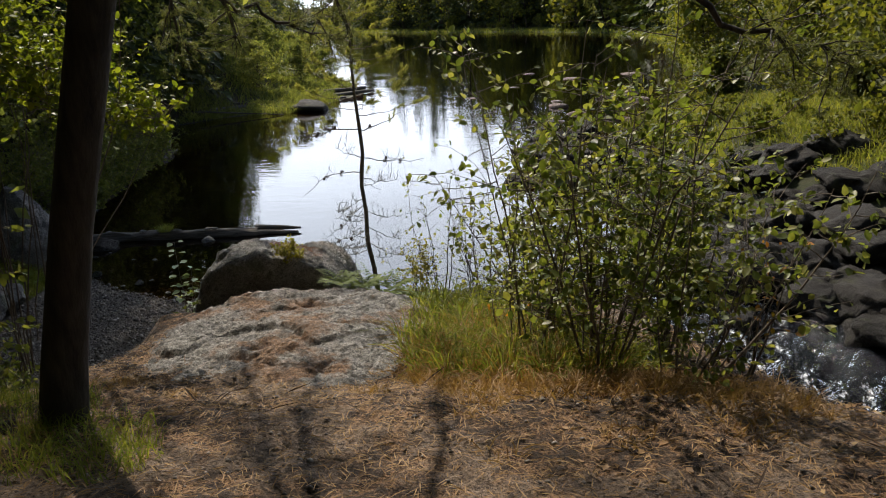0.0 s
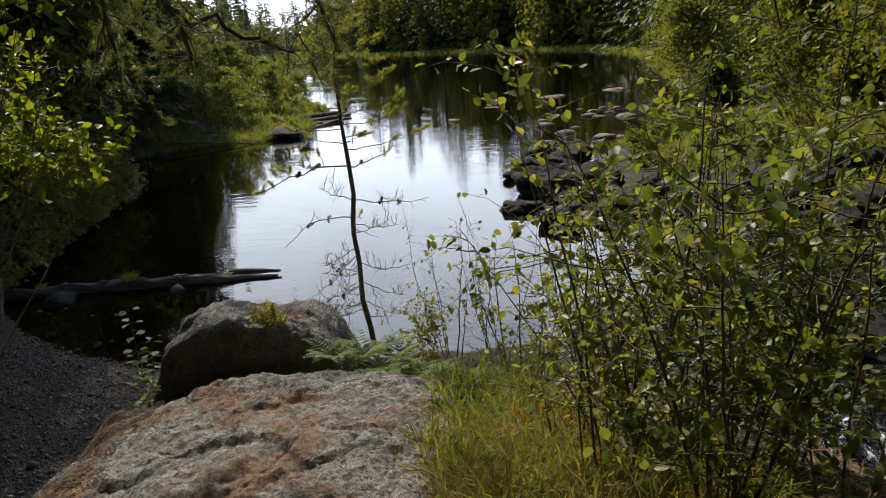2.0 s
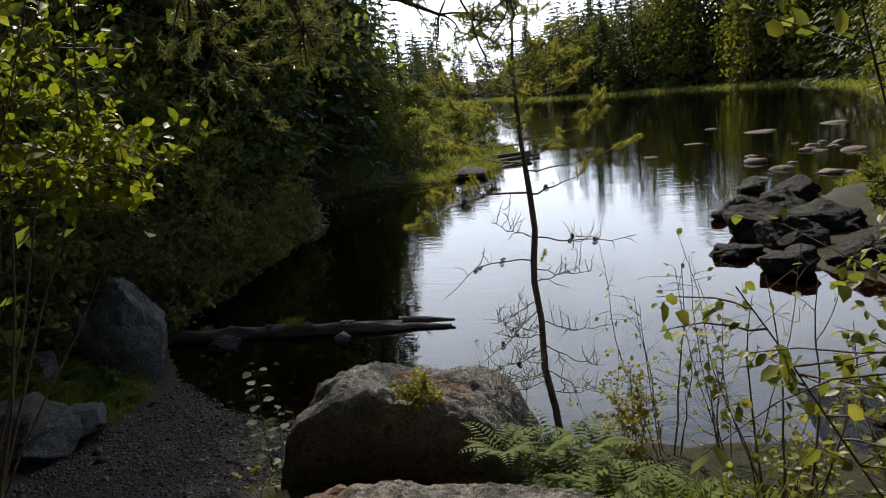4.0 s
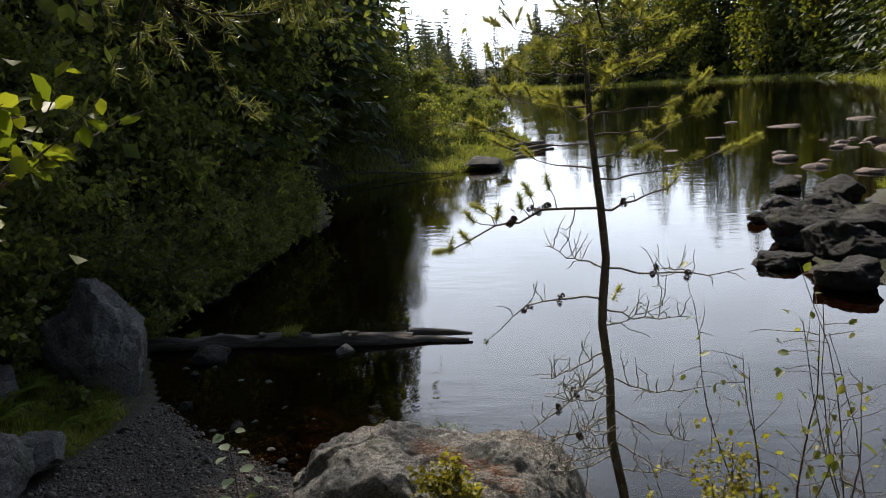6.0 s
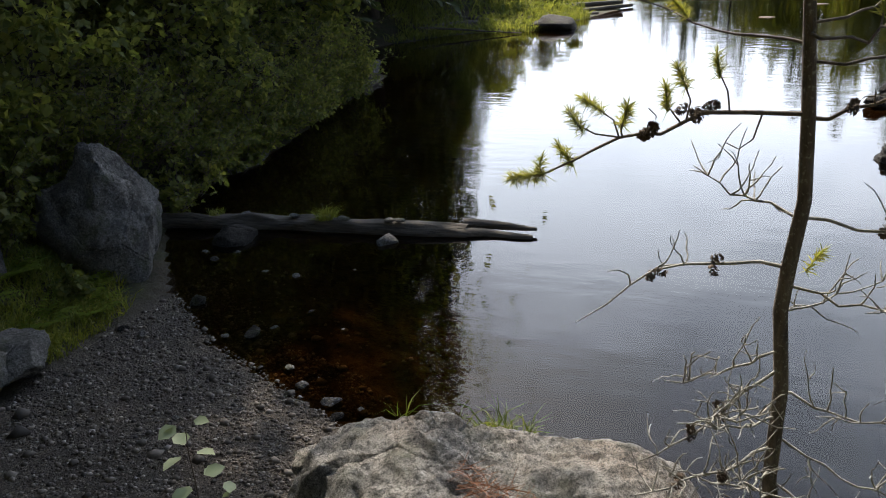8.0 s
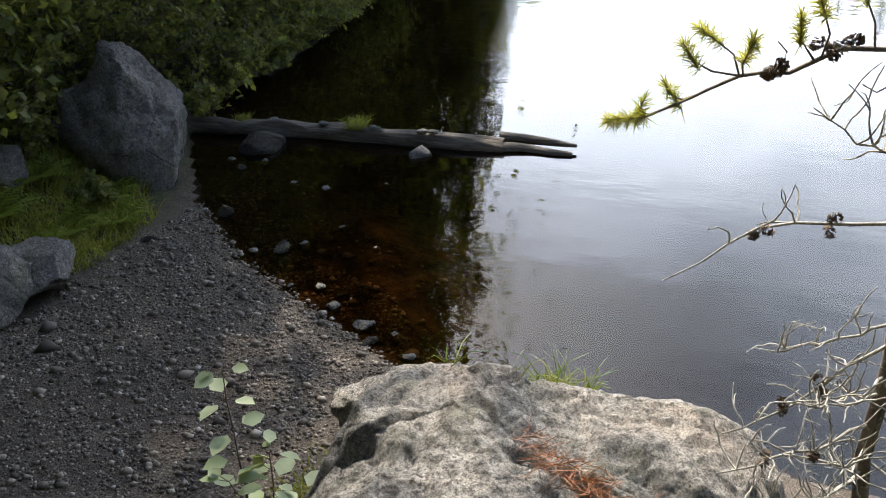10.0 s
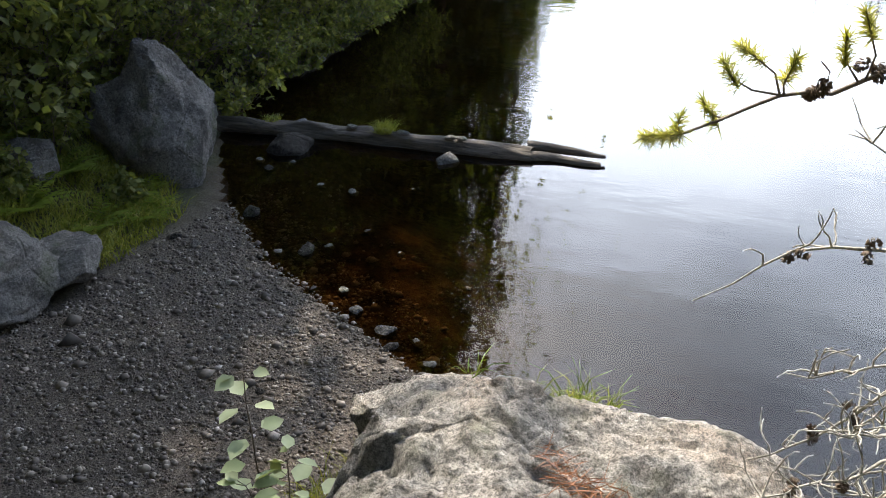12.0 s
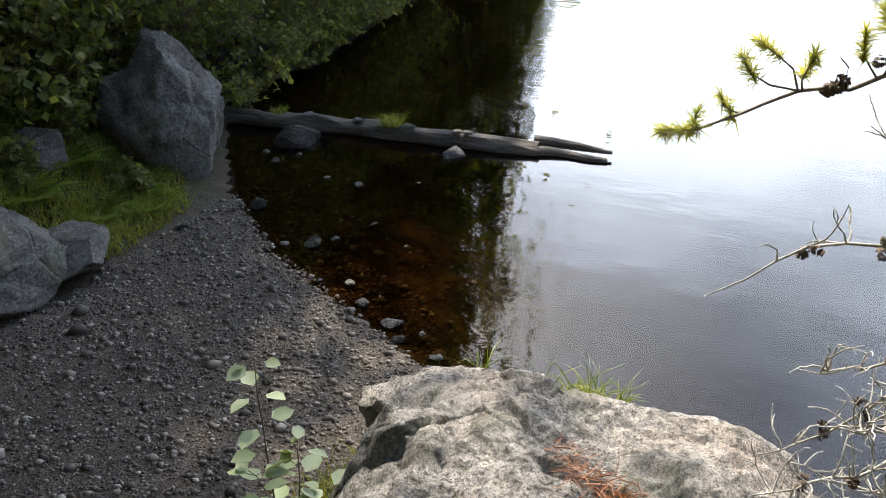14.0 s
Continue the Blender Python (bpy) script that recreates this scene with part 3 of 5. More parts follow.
def shore_boulder():
    """The long boulder at the water: a steep face to the path, a back that slopes to the pond, cracked into layers."""
    bm = bmesh.new()
    bmesh.ops.create_icosphere(bm, subdivisions=7, radius=1)
    for v in bm.verts:
        p = v.co.normalized()
        k = (abs(p.x) ** 4 + abs(p.y) ** 4 + abs(p.z) ** 4) ** (-1 / 4)
        q = p * k
        w = q + 0.07 * Vector((noise.noise(p * 2.1), noise.noise(p * 2.1 + Vector((9, 0, 0))), noise.noise(p * 2.1 + Vector((0, 9, 0)))))
        x = -2.05 + 0.05 * max(0, -w.y) + w.x * (1.05 - 0.1 * max(0, w.z))
        y = 9.25 + w.y * (1.15 if w.y > 0 else 0.72)
        y += 0.75 * max(0.0, -w.y) * min(1.0, max(0.0, 0.9 - w.z) * 0.6)
        crest = float(np.interp(x, CREST_X, CREST_Z))
        back = min(1.0, max(0.0, (y - 8.65) / 1.15))
        top = crest + (min(-1.14, crest) - crest) * back - 0.7 * max(0, y - 9.8) - 0.15 * max(0, 8.65 - y)
        z = top + (w.z - 1) * 0.85
        t = Vector((x, y, z))
        if w.z > 0.2:
            z += 0.05 * noise.fractal(t * 1.7, 0.8, 2.0, 4) + 0.028 * noise.fractal(t * 9, 0.9, 2.0, 3)
            z += 0.8 * fractured(Vector((x, y, 3.0)), 0.9)
            s = min(1.0, max(0.0, ((x + 2.05) * 0.6 - (y - 9.2) * 0.3) / 0.42))
            z -= 0.07 * max(0.0, 1 - math.hypot(x + 2.05 - 0.6 * s, y - 9.2 + 0.3 * s + 0.08 * noise.noise(t * 5)) / 0.07)
            z -= 0.08 * smooth(-x + 0.25 * noise.noise(t * 3), 2.62, 2.7) + 0.09 * smooth(y + 0.15 * noise.noise(t * 3), 9.72, 9.8) * smooth(-x, 1.9, 2.2)
        side = fractured(Vector((x * 1.0, z * 1.3, y)), 1.1) * (1 - max(0.0, w.z)) * 0.9
        v.co = Vector((x + side * w.x, y + 0.05 * noise.noise(t * 3) + side * w.y, z))
    for f in bm.faces:
        f.smooth = True
    me = bpy.data.meshes.new("boulder")
    bm.to_mesh(me)
    bm.free()
    me.materials.append(M_ROCK_PALE)
    return me


thing("shore_boulder", "large pale granite boulder with cracks and lichen at the water", "boulder", data=shore_boulder())


def put_stone(name, label, x, y, radius, seed, material, z=None, sub=4, rough=0.25, group="", category="boulder", turn=0.0):
    ob = thing(name, label, category, group, data=stone(radius, seed, sub, rough, 1, material, name))
    zz = land_at(x, y) if z is None else z
    ob.matrix_world = pose(x, y, zz + radius[2] * 0.35, 0, 0, turn)
    return ob


put_stone("rock_slab", "flat lichen-grey slab split off behind the boulder", -2.72, 9.95, (0.55, 0.28, 0.28), 12.6, M_ROCK_PALE, -1.7, 5, 0.2, turn=-12)
put_stone("bank_boulder", "upright grey boulder on the shaded bank", -7.85, 14.35, (0.8, 0.78, 0.98), 3.1, M_ROCK_GREY, -2.55, 5, 0.24)
put_stone("bank_rock", "low grey rock beside the gravel beach", -7.3, 10.9, (0.95, 0.9, 0.4), 5.2, M_ROCK_GREY, -2.35, 5, 0.2)
put_stone("bank_rock", "small pale rock at the edge of the gravel", -6.75, 11.75, (0.52, 0.3, 0.22), 8.2, M_ROCK_GREY, -2.4, 4, 0.25, turn=-35)
put_stone("bank_rock", "small mossy rock in the bank's grass", -8.2, 12.9, (0.35, 0.3, 0.25), 9.4, M_ROCK_GREY, None, 4, 0.25)
put_stone("rock_slab", "pale rock slab running into the dark water", -10.45, 27.1, (1.2, 1.7, 0.62), 2.4, M_ROCK_GREY, -2.75, 4, 0.2)
put_stone("rock_slab", "shaded rock slab at the water's edge", -9.3, 19.4, (1.0, 2.0, 0.5), 6.7, M_ROCK_GREY, -2.75, 4, 0.2)
put_stone("spit_boulder", "dark boulder at the end of the log jam", -6.5, 38.4, (0.9, 0.8, 0.45), 4.4, M_ROCK_WET, W - 0.1, 3, 0.2)
for i, (x, y, r) in enumerate([(1.95, 20.2, 0.62), (2.6, 22.2, 1.0), (3.0, 20.6, 0.9), (2.6, 18.8, 0.75), (3.5, 23.6, 1.15), (3.9, 21.6, 1.0), (2.9, 25.4, 0.7), (3.9, 18.6, 0.8),
                               (4.9, 19.9, 0.9), (4.7, 17.0, 0.6), (5.6, 16.4, 0.75), (2.1, 24.2, 0.35), (6.6, 14.6, 0.7), (5.9, 14.2, 0.45), (4.4, 26.5, 0.8), (3.6, 29, 0.6)]):
    put_stone("stream_boulder", "dark wet boulder at the pond's outflow", x, y, (r * 0.8, r * 0.78, r * (0.52 if i else 0.5)), i * 1.7 + 1, M_ROCK_WET, W - 0.08 + 0.06 * (i % 3), 5, 0.3,
              "boulders at the outflow", turn=i * 47)
for i, (x, y, r) in enumerate([(4.3, 12.6, 0.5), (5.4, 11.2, 0.6), (6.6, 10.2, 0.8), (5.0, 13.9, 0.45), (3.4, 13.4, 0.3), (6.2, 8.3, 0.55), (7.3, 7.4, 0.8), (5.35, 7.1, 0.5), (2.75, 10.6, 0.35),
                               (3.3, 9.7, 0.3), (7.4, 9.0, 0.7), (4.2, 10.9, 0.28), (7.3, 11.6, 0.75), (7.0, 13.1, 0.6), (8.2, 12.4, 0.7), (2.3, 12.0, 0.3)]):
    put_stone("rapids_boulder", "dark boulder washed by the rushing stream", x, y, (r, r * 0.9, r * 0.6), i * 2.3 + 20, M_ROCK_WET,
              W - float(stream_drop(np.array(x), np.array(y))) - 0.05, 4, 0.34, "boulders in the stream", turn=i * 71)
for i in range(58):
    x, y = rng.uniform(4.2, 9.2), rng.uniform(10.5, 18)
    r = rng.uniform(0.3, 0.8)
    put_stone("bank_boulder", "dark boulder heaped along the stream's stony bank", x, y, (r, r * 0.9, r * 0.6), i * 1.9 + 80, M_ROCK_WET,
              max(land_at(x, y), W - float(stream_drop(np.array(x), np.array(y)))) - 0.1, 4, 0.36, "boulders on the stony bank", turn=i * 37)
for i in range(17):
    x, y = 4.0 + 4.2 * rng.random(), 31 + 12 * rng.random()
    r = 0.18 + 0.3 * rng.random()
    put_stone("shoal_stone", "low reddish stone breaking the pond's surface", x + (y - 31) * 0.12, y, (r * 1.3, r, r * 0.4), i * 1.3 + 50, M_ROCK_RED, W - 0.05, 2, 0.25, "stones on the shoal", "stone")
for x, y, r in [(7.4, 50, 0.6), (11.5, 52, 0.6), (1.2, 41, 0.3), (3.6, 46, 0.35), (5.4, 55, 0.4)]:
    put_stone("shoal_stone", "flat pale stone far out in the pond", x, y, (r * 1.5, r, r * 0.25), x * 3, M_ROCK_RED, W - 0.06, 2, 0.2, "stones on the shoal", "stone")
# stones about the beach and in the shallows
for i, (x, y, r) in enumerate([(-6.81, 15.4, 0.42), (-4.82, 15.65, 0.22), (-5.47, 14.44, 0.09), (-4.89, 14.72, 0.06), (-5.9, 14.5, 0.07), (-5.6, 15.1, 0.05), (-6.7, 14.75, 0.1),
                               (-6.95, 14.95, 0.08), (-6.55, 15.0, 0.07), (-5.25, 13.05, 0.14), (-5.5, 12.95, 0.08), (-5.1, 13.2, 0.07), (-6.2, 13.6, 0.16), (-4.35, 12.25, 0.1),
                               (-4.0, 12.05, 0.13), (-3.85, 11.85, 0.1), (-3.7, 12.0, 0.07), (-4.6, 12.5, 0.08), (-6.5, 12.75, 0.08), (-6.25, 12.7, 0.09), (-3.5, 11.75, 0.09),
                               (-4.9, 13.6, 0.07), (-4.4, 13.3, 0.06), (-5.0, 11.4, 0.05), (-4.4, 10.9, 0.05), (-4.6, 11.7, 0.045)]):
    ob = put_stone("beach_stone", "grey stone at the shallow water's edge" if r < 0.3 else "rounded pale stone lying against the log", x, y, (r * 0.85, r * 0.68, r * 0.46), i * 3.3 + 7, M_ROCK_GREY if i % 3 else M_ROCK_WET,
                   max(land_at(x, y), W - 0.03), 3, 0.22, "stones on the beach", "stone", i * 53)


# ---- the drifted log ----
def log_line(a, b, r0, r1, n=24, wob=0.05):
    a, b = np.array(a, float), np.array(b, float)
    t = np.linspace(0, 1, n)[:, None]
    p = a + (b - a) * t
    p[:, 1] += wob * np.sin(t[:, 0] * 5)
    return p, r0 + (r1 - r0) * t[:, 0]


def weathered(vf, amount, scale):
    v, f = vf
    nrm = np.array([noise.noise_vector(Vector((p[0] * scale * 0.3, p[1] * scale, p[2] * scale))) for p in v])
    return v + nrm * amount, f


beach_log = thing("drift_log", "weathered grey log lying from the bank into the pond", "log")
part("trunk", mesh_of("log", *weathered(tubes([log_line((-8.1, 15.72, W + 0.05), (-3.9, 16.12, W + 0.02), 0.125, 0.125, 110)], 22), 0.05, 8), M_LOG), beach_log)
part("splinter", mesh_of("splinter", *weathered(tubes([log_line((-4.0, 16.02, W + 0.0), (-3.08, 16.1, W + 0.0), 0.1, 0.045, 14)], 8), 0.02, 8), M_LOG), beach_log, "split lower end of the log")
part("splinter", mesh_of("splinter", *weathered(tubes([log_line((-4.0, 16.2, W + 0.07), (-3.05, 16.24, W + 0.07), 0.09, 0.02, 14)], 8), 0.02, 8), M_LOG), beach_log, "split upper end of the log")
for i, x in enumerate((-6.9, -6.2, -5.75, -5.5, -4.9, -4.75)):
    put_stone("log_stone", "small pale stone resting on the log", x, 15.87 + 0.08 * (x + 8.1) / 4, (0.09, 0.06, 0.03), i * 2.2, M_ROCK_GREY, W + 0.17, 2, 0.2, "stones on the log", "stone")
for a, b, r0, r1 in [((-15, 37.4, -2.25), (-4.6, 46.0, -2.35), 0.2, 0.1), ((-11, 36.6, -2.4), (-4.2, 46.5, -2.55), 0.14, 0.08), ((-12, 35.6, -2.2), (-7.4, 37.0, -2.62), 0.05, 0.02),
                     ((-10.5, 38.8, -2.2), (-6.4, 38.5, -2.6), 0.06, 0.03), ((-9.0, 39.5, -2.5), (-5.4, 43.5, -2.6), 0.1, 0.07)]:
    lg = thing("fallen_log", "fallen grey log in the jam along the spit", "log", "log jam on the spit")
    part("trunk", mesh_of("log", *weathered(tubes([log_line(a, b, r0, r1, 16, 0.15)], 7), 0.03, 3), M_LOG), lg)


# ---- trees of the banks ----
def spruce_meshes(height, seed, dens=1.0, needle=1.0, wide=0.13):
    """A spruce: straight trunk, whorls of drooping sprays that thin to a spire."""
    global rng
    rng = np.random.default_rng(seed)
    trunk = tubes([(np.array([[0, 0, -0.5], [0.02, 0, height * 0.5], [0, 0.02, height]]), np.array([0.012 * height, 0.008 * height, 0.01]))], 6)
    P, D, N, L = [], [], [], []
    z = height * 0.05
    while z < height * 0.99:
        f = z / height
        reach = (wide * height + 0.3) * (1 - f) ** 0.9 * rng.uniform(0.75, 1.1) + 0.12
        for _ in range(int(6 * dens + 3)):
            a = rng.uniform(0, 2 * math.pi)
            out = np.array([math.cos(a), math.sin(a), 0])
            m = max(3, int(reach / 0.22 * dens))
            for s in np.linspace(0.2, 1, m):
                side = np.array([-out[1], out[0], 0])
                p = out * reach * s + np.array([0, 0, z - 0.35 * reach * s ** 1.5 + 0.1 * reach * s ** 4])
                for sg in (-1, 1):
                    P.append(p + rng.normal(0, 0.05, 3))
                    D.append(out * 0.7 + side * sg * rng.uniform(0.3, 1.0) + np.array([0, 0, rng.uniform(-0.8, 0.0)]))
                    N.append(np.array([0, 0, 1]) + rng.normal(0, 0.4, 3))
                    L.append((0.22 + 0.3 * reach * 0.25) * rng.uniform(0.7, 1.4) * needle)
        z += height * 0.028 / dens ** 0.5
    L = np.array(L)
    return mesh_of("trunk", *trunk, M_BARK), mesh_of("crown", *leaves(np.array(P), np.array(D), np.array(N), L, L * 0.42, 0.15), M_SPRUCE)


def leafy_meshes(height, seed, width=0.28, clumps=60, per=40, leaf=0.16, material=None, base=0.2, limb=None, tight=0.07):
    """A leafy tree: bent trunk, limbs, and a crown of loose leaf clumps with gaps."""
    global rng
    rng = np.random.default_rng(seed)
    tr = bent((0, 0, -0.4), (0, 0, 1), height * 0.95, 9, 0.05)
    lines = [(tr, np.linspace(0.011 * height, 0.006, 9))]
    P, D, N = [], [], []
    for c in range(clumps):
        f = base + (0.98 - base) * rng.random() ** 0.8
        i = min(7, int(f * 8))
        s = tr[i] + (tr[i + 1] - tr[i]) * (f * 8 - i)
        a = rng.uniform(0, 2 * math.pi)
        reach = height * width * (math.sin(min(1, (f - base) / (1 - base) * 0.9 + 0.18) * math.pi) ** 0.7) * rng.uniform(0.35, 1.1)
        l = bent(s, (math.cos(a), math.sin(a), 0.5), reach, 5, 0.18)
        lines.append((l, np.linspace(0.004 * height, 0.004, 5)))
        cp = l[-1]
        r = height * tight * rng.uniform(0.5, 1.4)
        k = int(per * rng.uniform(0.5, 1.4))
        pp = cp + rng.normal(0, 1, (k, 3)) * np.array([r, r, r * 0.7])
        P.append(pp)
        D.append(rng.normal(0, 1, (k, 3)) + np.array([0, 0, -0.4]))
        N.append(rng.normal(0, 0.7, (k, 3)) + np.array([0, 0, 1]))
    P, D, N = np.concatenate(P), np.concatenate(D), np.concatenate(N)
    L = leaf * rng.uniform(0.6, 1.3, len(P))
    return mesh_of("trunk", *tubes(lines, 3), limb or M_BARK), mesh_of("crown", *leaves(P, D, N, L, L * 0.7), material or M_BIRCH)


def tree(name, meshes, label, category, group, at, turn, size=1.0):
    if float(shore_distance(np.array([at[0]]), np.array([at[1]]))[0]) < 0.8:
        return None
    ob = thing(name, label, category, group)
    part("trunk", meshes[0], ob)
    part("crown", meshes[1], ob)
    ob.matrix_world = pose(*at, 0, 0, turn) @ Matrix.Diagonal((size, size, size, 1))
    return ob


SPRUCES = [spruce_meshes(h, 30 + i, 0.45, 2.1, 0.17) for i, h in enumerate((17, 20, 14))]
BIRCHES = [leafy_meshes(h, 40 + i, 0.26, 44, 22, 0.6, M_BIRCH, 0.08) for i, h in enumerate((13, 15, 10))]
BUSHES = [leafy_meshes(h, 50 + i, 0.5, 34, 26, 0.22, M_BIRCH, 0.05) for i, h in enumerate((2.6, 3.4))]

# the far forest stands in rows behind the waterline
random.seed(4)
forest = []
HEIGHTS = (1.2, 1.3, 1.35, 1.4, 1.35, 1.15, 0.95, 0.9, 0.9)
for k, (a, b) in enumerate(zip(SHORE_FAR[0:9], SHORE_FAR[1:10])):
    a, b = Vector(a), Vector(b)
    way = (b - a).normalized()
    off = Vector((way.y, -way.x))
    n = int((b - a).length / 2.9)
    for i in range(n):
        for row in range(4):
            p = a + (b - a) * ((i + random.random()) / n) + off * (6 + row * 5 + random.uniform(-2.5, 2.5))
            forest.append((p.x, p.y, row, HEIGHTS[k]))
for k in range(30):
    forest.append((-78 + 2.4 * k + random.uniform(-2, 2), 284 + random.uniform(0, 14), 1, 0.95))
for k in range(120):
    y = 52 + 1.7 * k
    forest.append((-10.5 - 0.155 * (y - 50) - random.uniform(1.5, 9), y, k % 3, 0.45 if y < 120 else 0.65))
dist = shore_distance(np.array([f[0] for f in forest]), np.array([f[1] for f in forest]))
for (x, y, row, tall), dd in zip(forest, dist):
    if dd < 3.5:
        continue
    z = land_at(x, y)
    if random.random() < (0.72 if row else 0.5):
        tree("spruce_tree", random.choice(SPRUCES), "tall dark green spruce in the far shore's forest", "tree", "far forest", (x, y, z), random.uniform(0, 360), random.uniform(0.8, 1.25) * tall)
    else:
        tree("birch_tree", random.choice(BIRCHES), "yellowish green birch in the far shore's forest", "tree", "far forest", (x, y, z), random.uniform(0, 360), random.uniform(0.7, 1.15) * tall)


def back_forest():
    """Rows of spruce behind the first ones, too many to tell apart."""
    src = SPRUCES[1][1]
    co = np.zeros(len(src.vertices) * 3, np.float32)
    src.vertices.foreach_get("co", co)
    fc = np.zeros(len(src.polygons) * 3, np.int32)
    src.polygons.foreach_get("vertices", fc)
    co, fc, out = co.reshape(-1, 3), fc.reshape(-1, 3), []
    co, fc = co.reshape(-1, 5, 3)[::2].reshape(-1, 3), fc.reshape(-1, 4, 3)[: (len(co) // 5 + 1) // 2].reshape(-1, 3)
    r = random.Random(8)
    for a, b in zip(SHORE_FAR[1:11], SHORE_FAR[2:12]):
        a, b = Vector(a), Vector(b)
        way = (b - a).normalized()
        for i in range(int((b - a).length / 4.5)):
            p = a + (b - a) * r.random() + Vector((way.y, -way.x)) * r.uniform(22, 34)
            s, t = r.uniform(0.75, 1.1), r.uniform(0, 6.3)
            v = np.stack([co[:, 0] * math.cos(t) - co[:, 1] * math.sin(t), co[:, 0] * math.sin(t) + co[:, 1] * math.cos(t), co[:, 2]], -1) * np.array([s * 1.3, s * 1.3, s])
            out.append((v + np.array([p.x, p.y, land_at(p.x, p.y)]), fc))
    thing("far_woods", "dense dark spruce woods behind the far shore", "woods", kind="stuff", data=mesh_of("far_woods", *joined(*out), M_SPRUCE))


back_forest()

# the dark left bank, tall behind and low in front
TALL = [spruce_meshes(22, 61, 1.0, 1.15), spruce_meshes(18, 62, 1.0, 1.15)]
ALDERS = [leafy_meshes(h, 70 + i, 0.42, 62, 70, 0.15, M_BANK, 0.1, None, 0.05) for i, h in enumerate((7.0, 5.5, 4.2))]
for x, y, k, s in [(-11.6, 31.5, 0, 1.0), (-12.6, 35.5, 1, 1.15), (-13, 29, 0, 0.95), (-12.6, 24.5, 1, 0.9), (-14.5, 33, 0, 1.0), (-15, 25, 1, 1.0), (-13.5, 38.5, 0, 1.0), (-16.5, 29.5, 0, 1.0),
                   (-15.5, 20.5, 1, 0.85), (-18, 23.5, 0, 0.9), (-17.5, 35, 1, 1.1), (-17, 42, 0, 1.0), (-14, 46, 1, 1.0), (-18, 17.5, 1, 0.8), (-20, 13, 0, 0.8), (-19, 50, 0, 1), (-16, 58, 1, 1.0),
                   (-20, 66, 0, 1), (-24, 78, 1, 1.1), (-10.9, 22.8, 1, 1.0), (-11.2, 26.0, 1, 1.0), (-15.2, 51, 1, 0.9), (-17.4, 46, 0, 0.9), (-18.5, 59, 0, 0.9)]:
    tree("spruce_tree", TALL[k], "tall dark spruce on the shaded bank", "tree", "trees on the shaded bank", (x, y, land_at(x, y)), x * 37, s)
for i, (x, y, k, s) in enumerate([(-9.6, 15.6, 1, 0.85), (-10.8, 17.2, 0, 0.9), (-9.7, 18.6, 2, 1.0), (-10.6, 20.6, 1, 1.0), (-10.0, 22.4, 2, 1.1), (-11.2, 24.2, 0, 1.0), (-10.9, 26.4, 1, 1.0), (-9.0, 13.9, 2, 0.8),
                                  (-11.5, 14.2, 0, 0.9), (-10.2, 12.4, 1, 0.8), (-12.8, 17.5, 0, 1.1), (-11.2, 29.6, 0, 1.0), (-12.4, 32.5, 0, 1.0), (-9.6, 10.3, 2, 0.8), (-11.8, 10.5, 0, 0.9), (-8.3, 8.6, 2, 0.7),
                                  (-10.3, 7.6, 1, 0.9), (-13.6, 13.2, 0, 1.2), (-9.2, 16.9, 2, 0.6), (-9.3, 21.2, 2, 0.55), (-9.8, 24.6, 2, 0.6), (-9.0, 5.4, 1, 0.8), (-12.5, 38, 0, 0.8), (-11.6, 41, 2, 0.9)]):
    tree("alder_tree", ALDERS[k], "dense dark green alder leaning over the bank", "tree", "alders on the shaded bank", (x, y, land_at(x, y) - 0.1), i * 67, s)
# out of view: spruces added to cut the sky light from behind the camera
for i, (x, y, k, s) in enumerate([(-5, -5, 0, 0.9), (4, -7, 1, 1.0), (-10, -1, 1, 1.0), (0.5, -11, 0, 1.0), (9, -10, 0, 1.0), (-8, -9, 0, 1.1), (5.5, -3.5, 1, 0.8), (-13, 4, 0, 1.0), (-7.5, 3.5, 1, 0.75), (-4.5, -1.5, 1, 0.8),
                                  (14, 3, 0, 1.0), (15, 8, 1, 1.0), (18, -3, 0, 1.0), (-2.5, -7, 0, 0.9), (2.5, -9.5, 0, 1.0), (-6.5, -7, 1, 1.0), (6.8, -7.5, 1, 1.0), (-10.5, -5, 0, 1.0), (-12, 0.5, 0, 1.0), (11.5, -6.5, 1, 1.0), (-15, -3, 0, 1.1), (-1, -14, 1, 1.1), (5, -13, 0, 1.1), (-6, -12, 1, 1.1), (12.5, -1, 0, 0.9), (-15.5, 9, 1, 1.0), (10, -13, 0, 1.0), (16.5, -9, 1, 1.1)]):
    tree("spruce_tree", TALL[k], "tall spruce added unseen behind the path to block sky light", "tree", "wood behind the path", (x, y, land_at(x, y)), i * 59, s)
CANOPY = [leafy_meshes(15, 91, 0.32, 130, 60, 0.24, M_BIRCH, 0.3), leafy_meshes(12, 92, 0.36, 120, 60, 0.22, M_BANK, 0.22)]
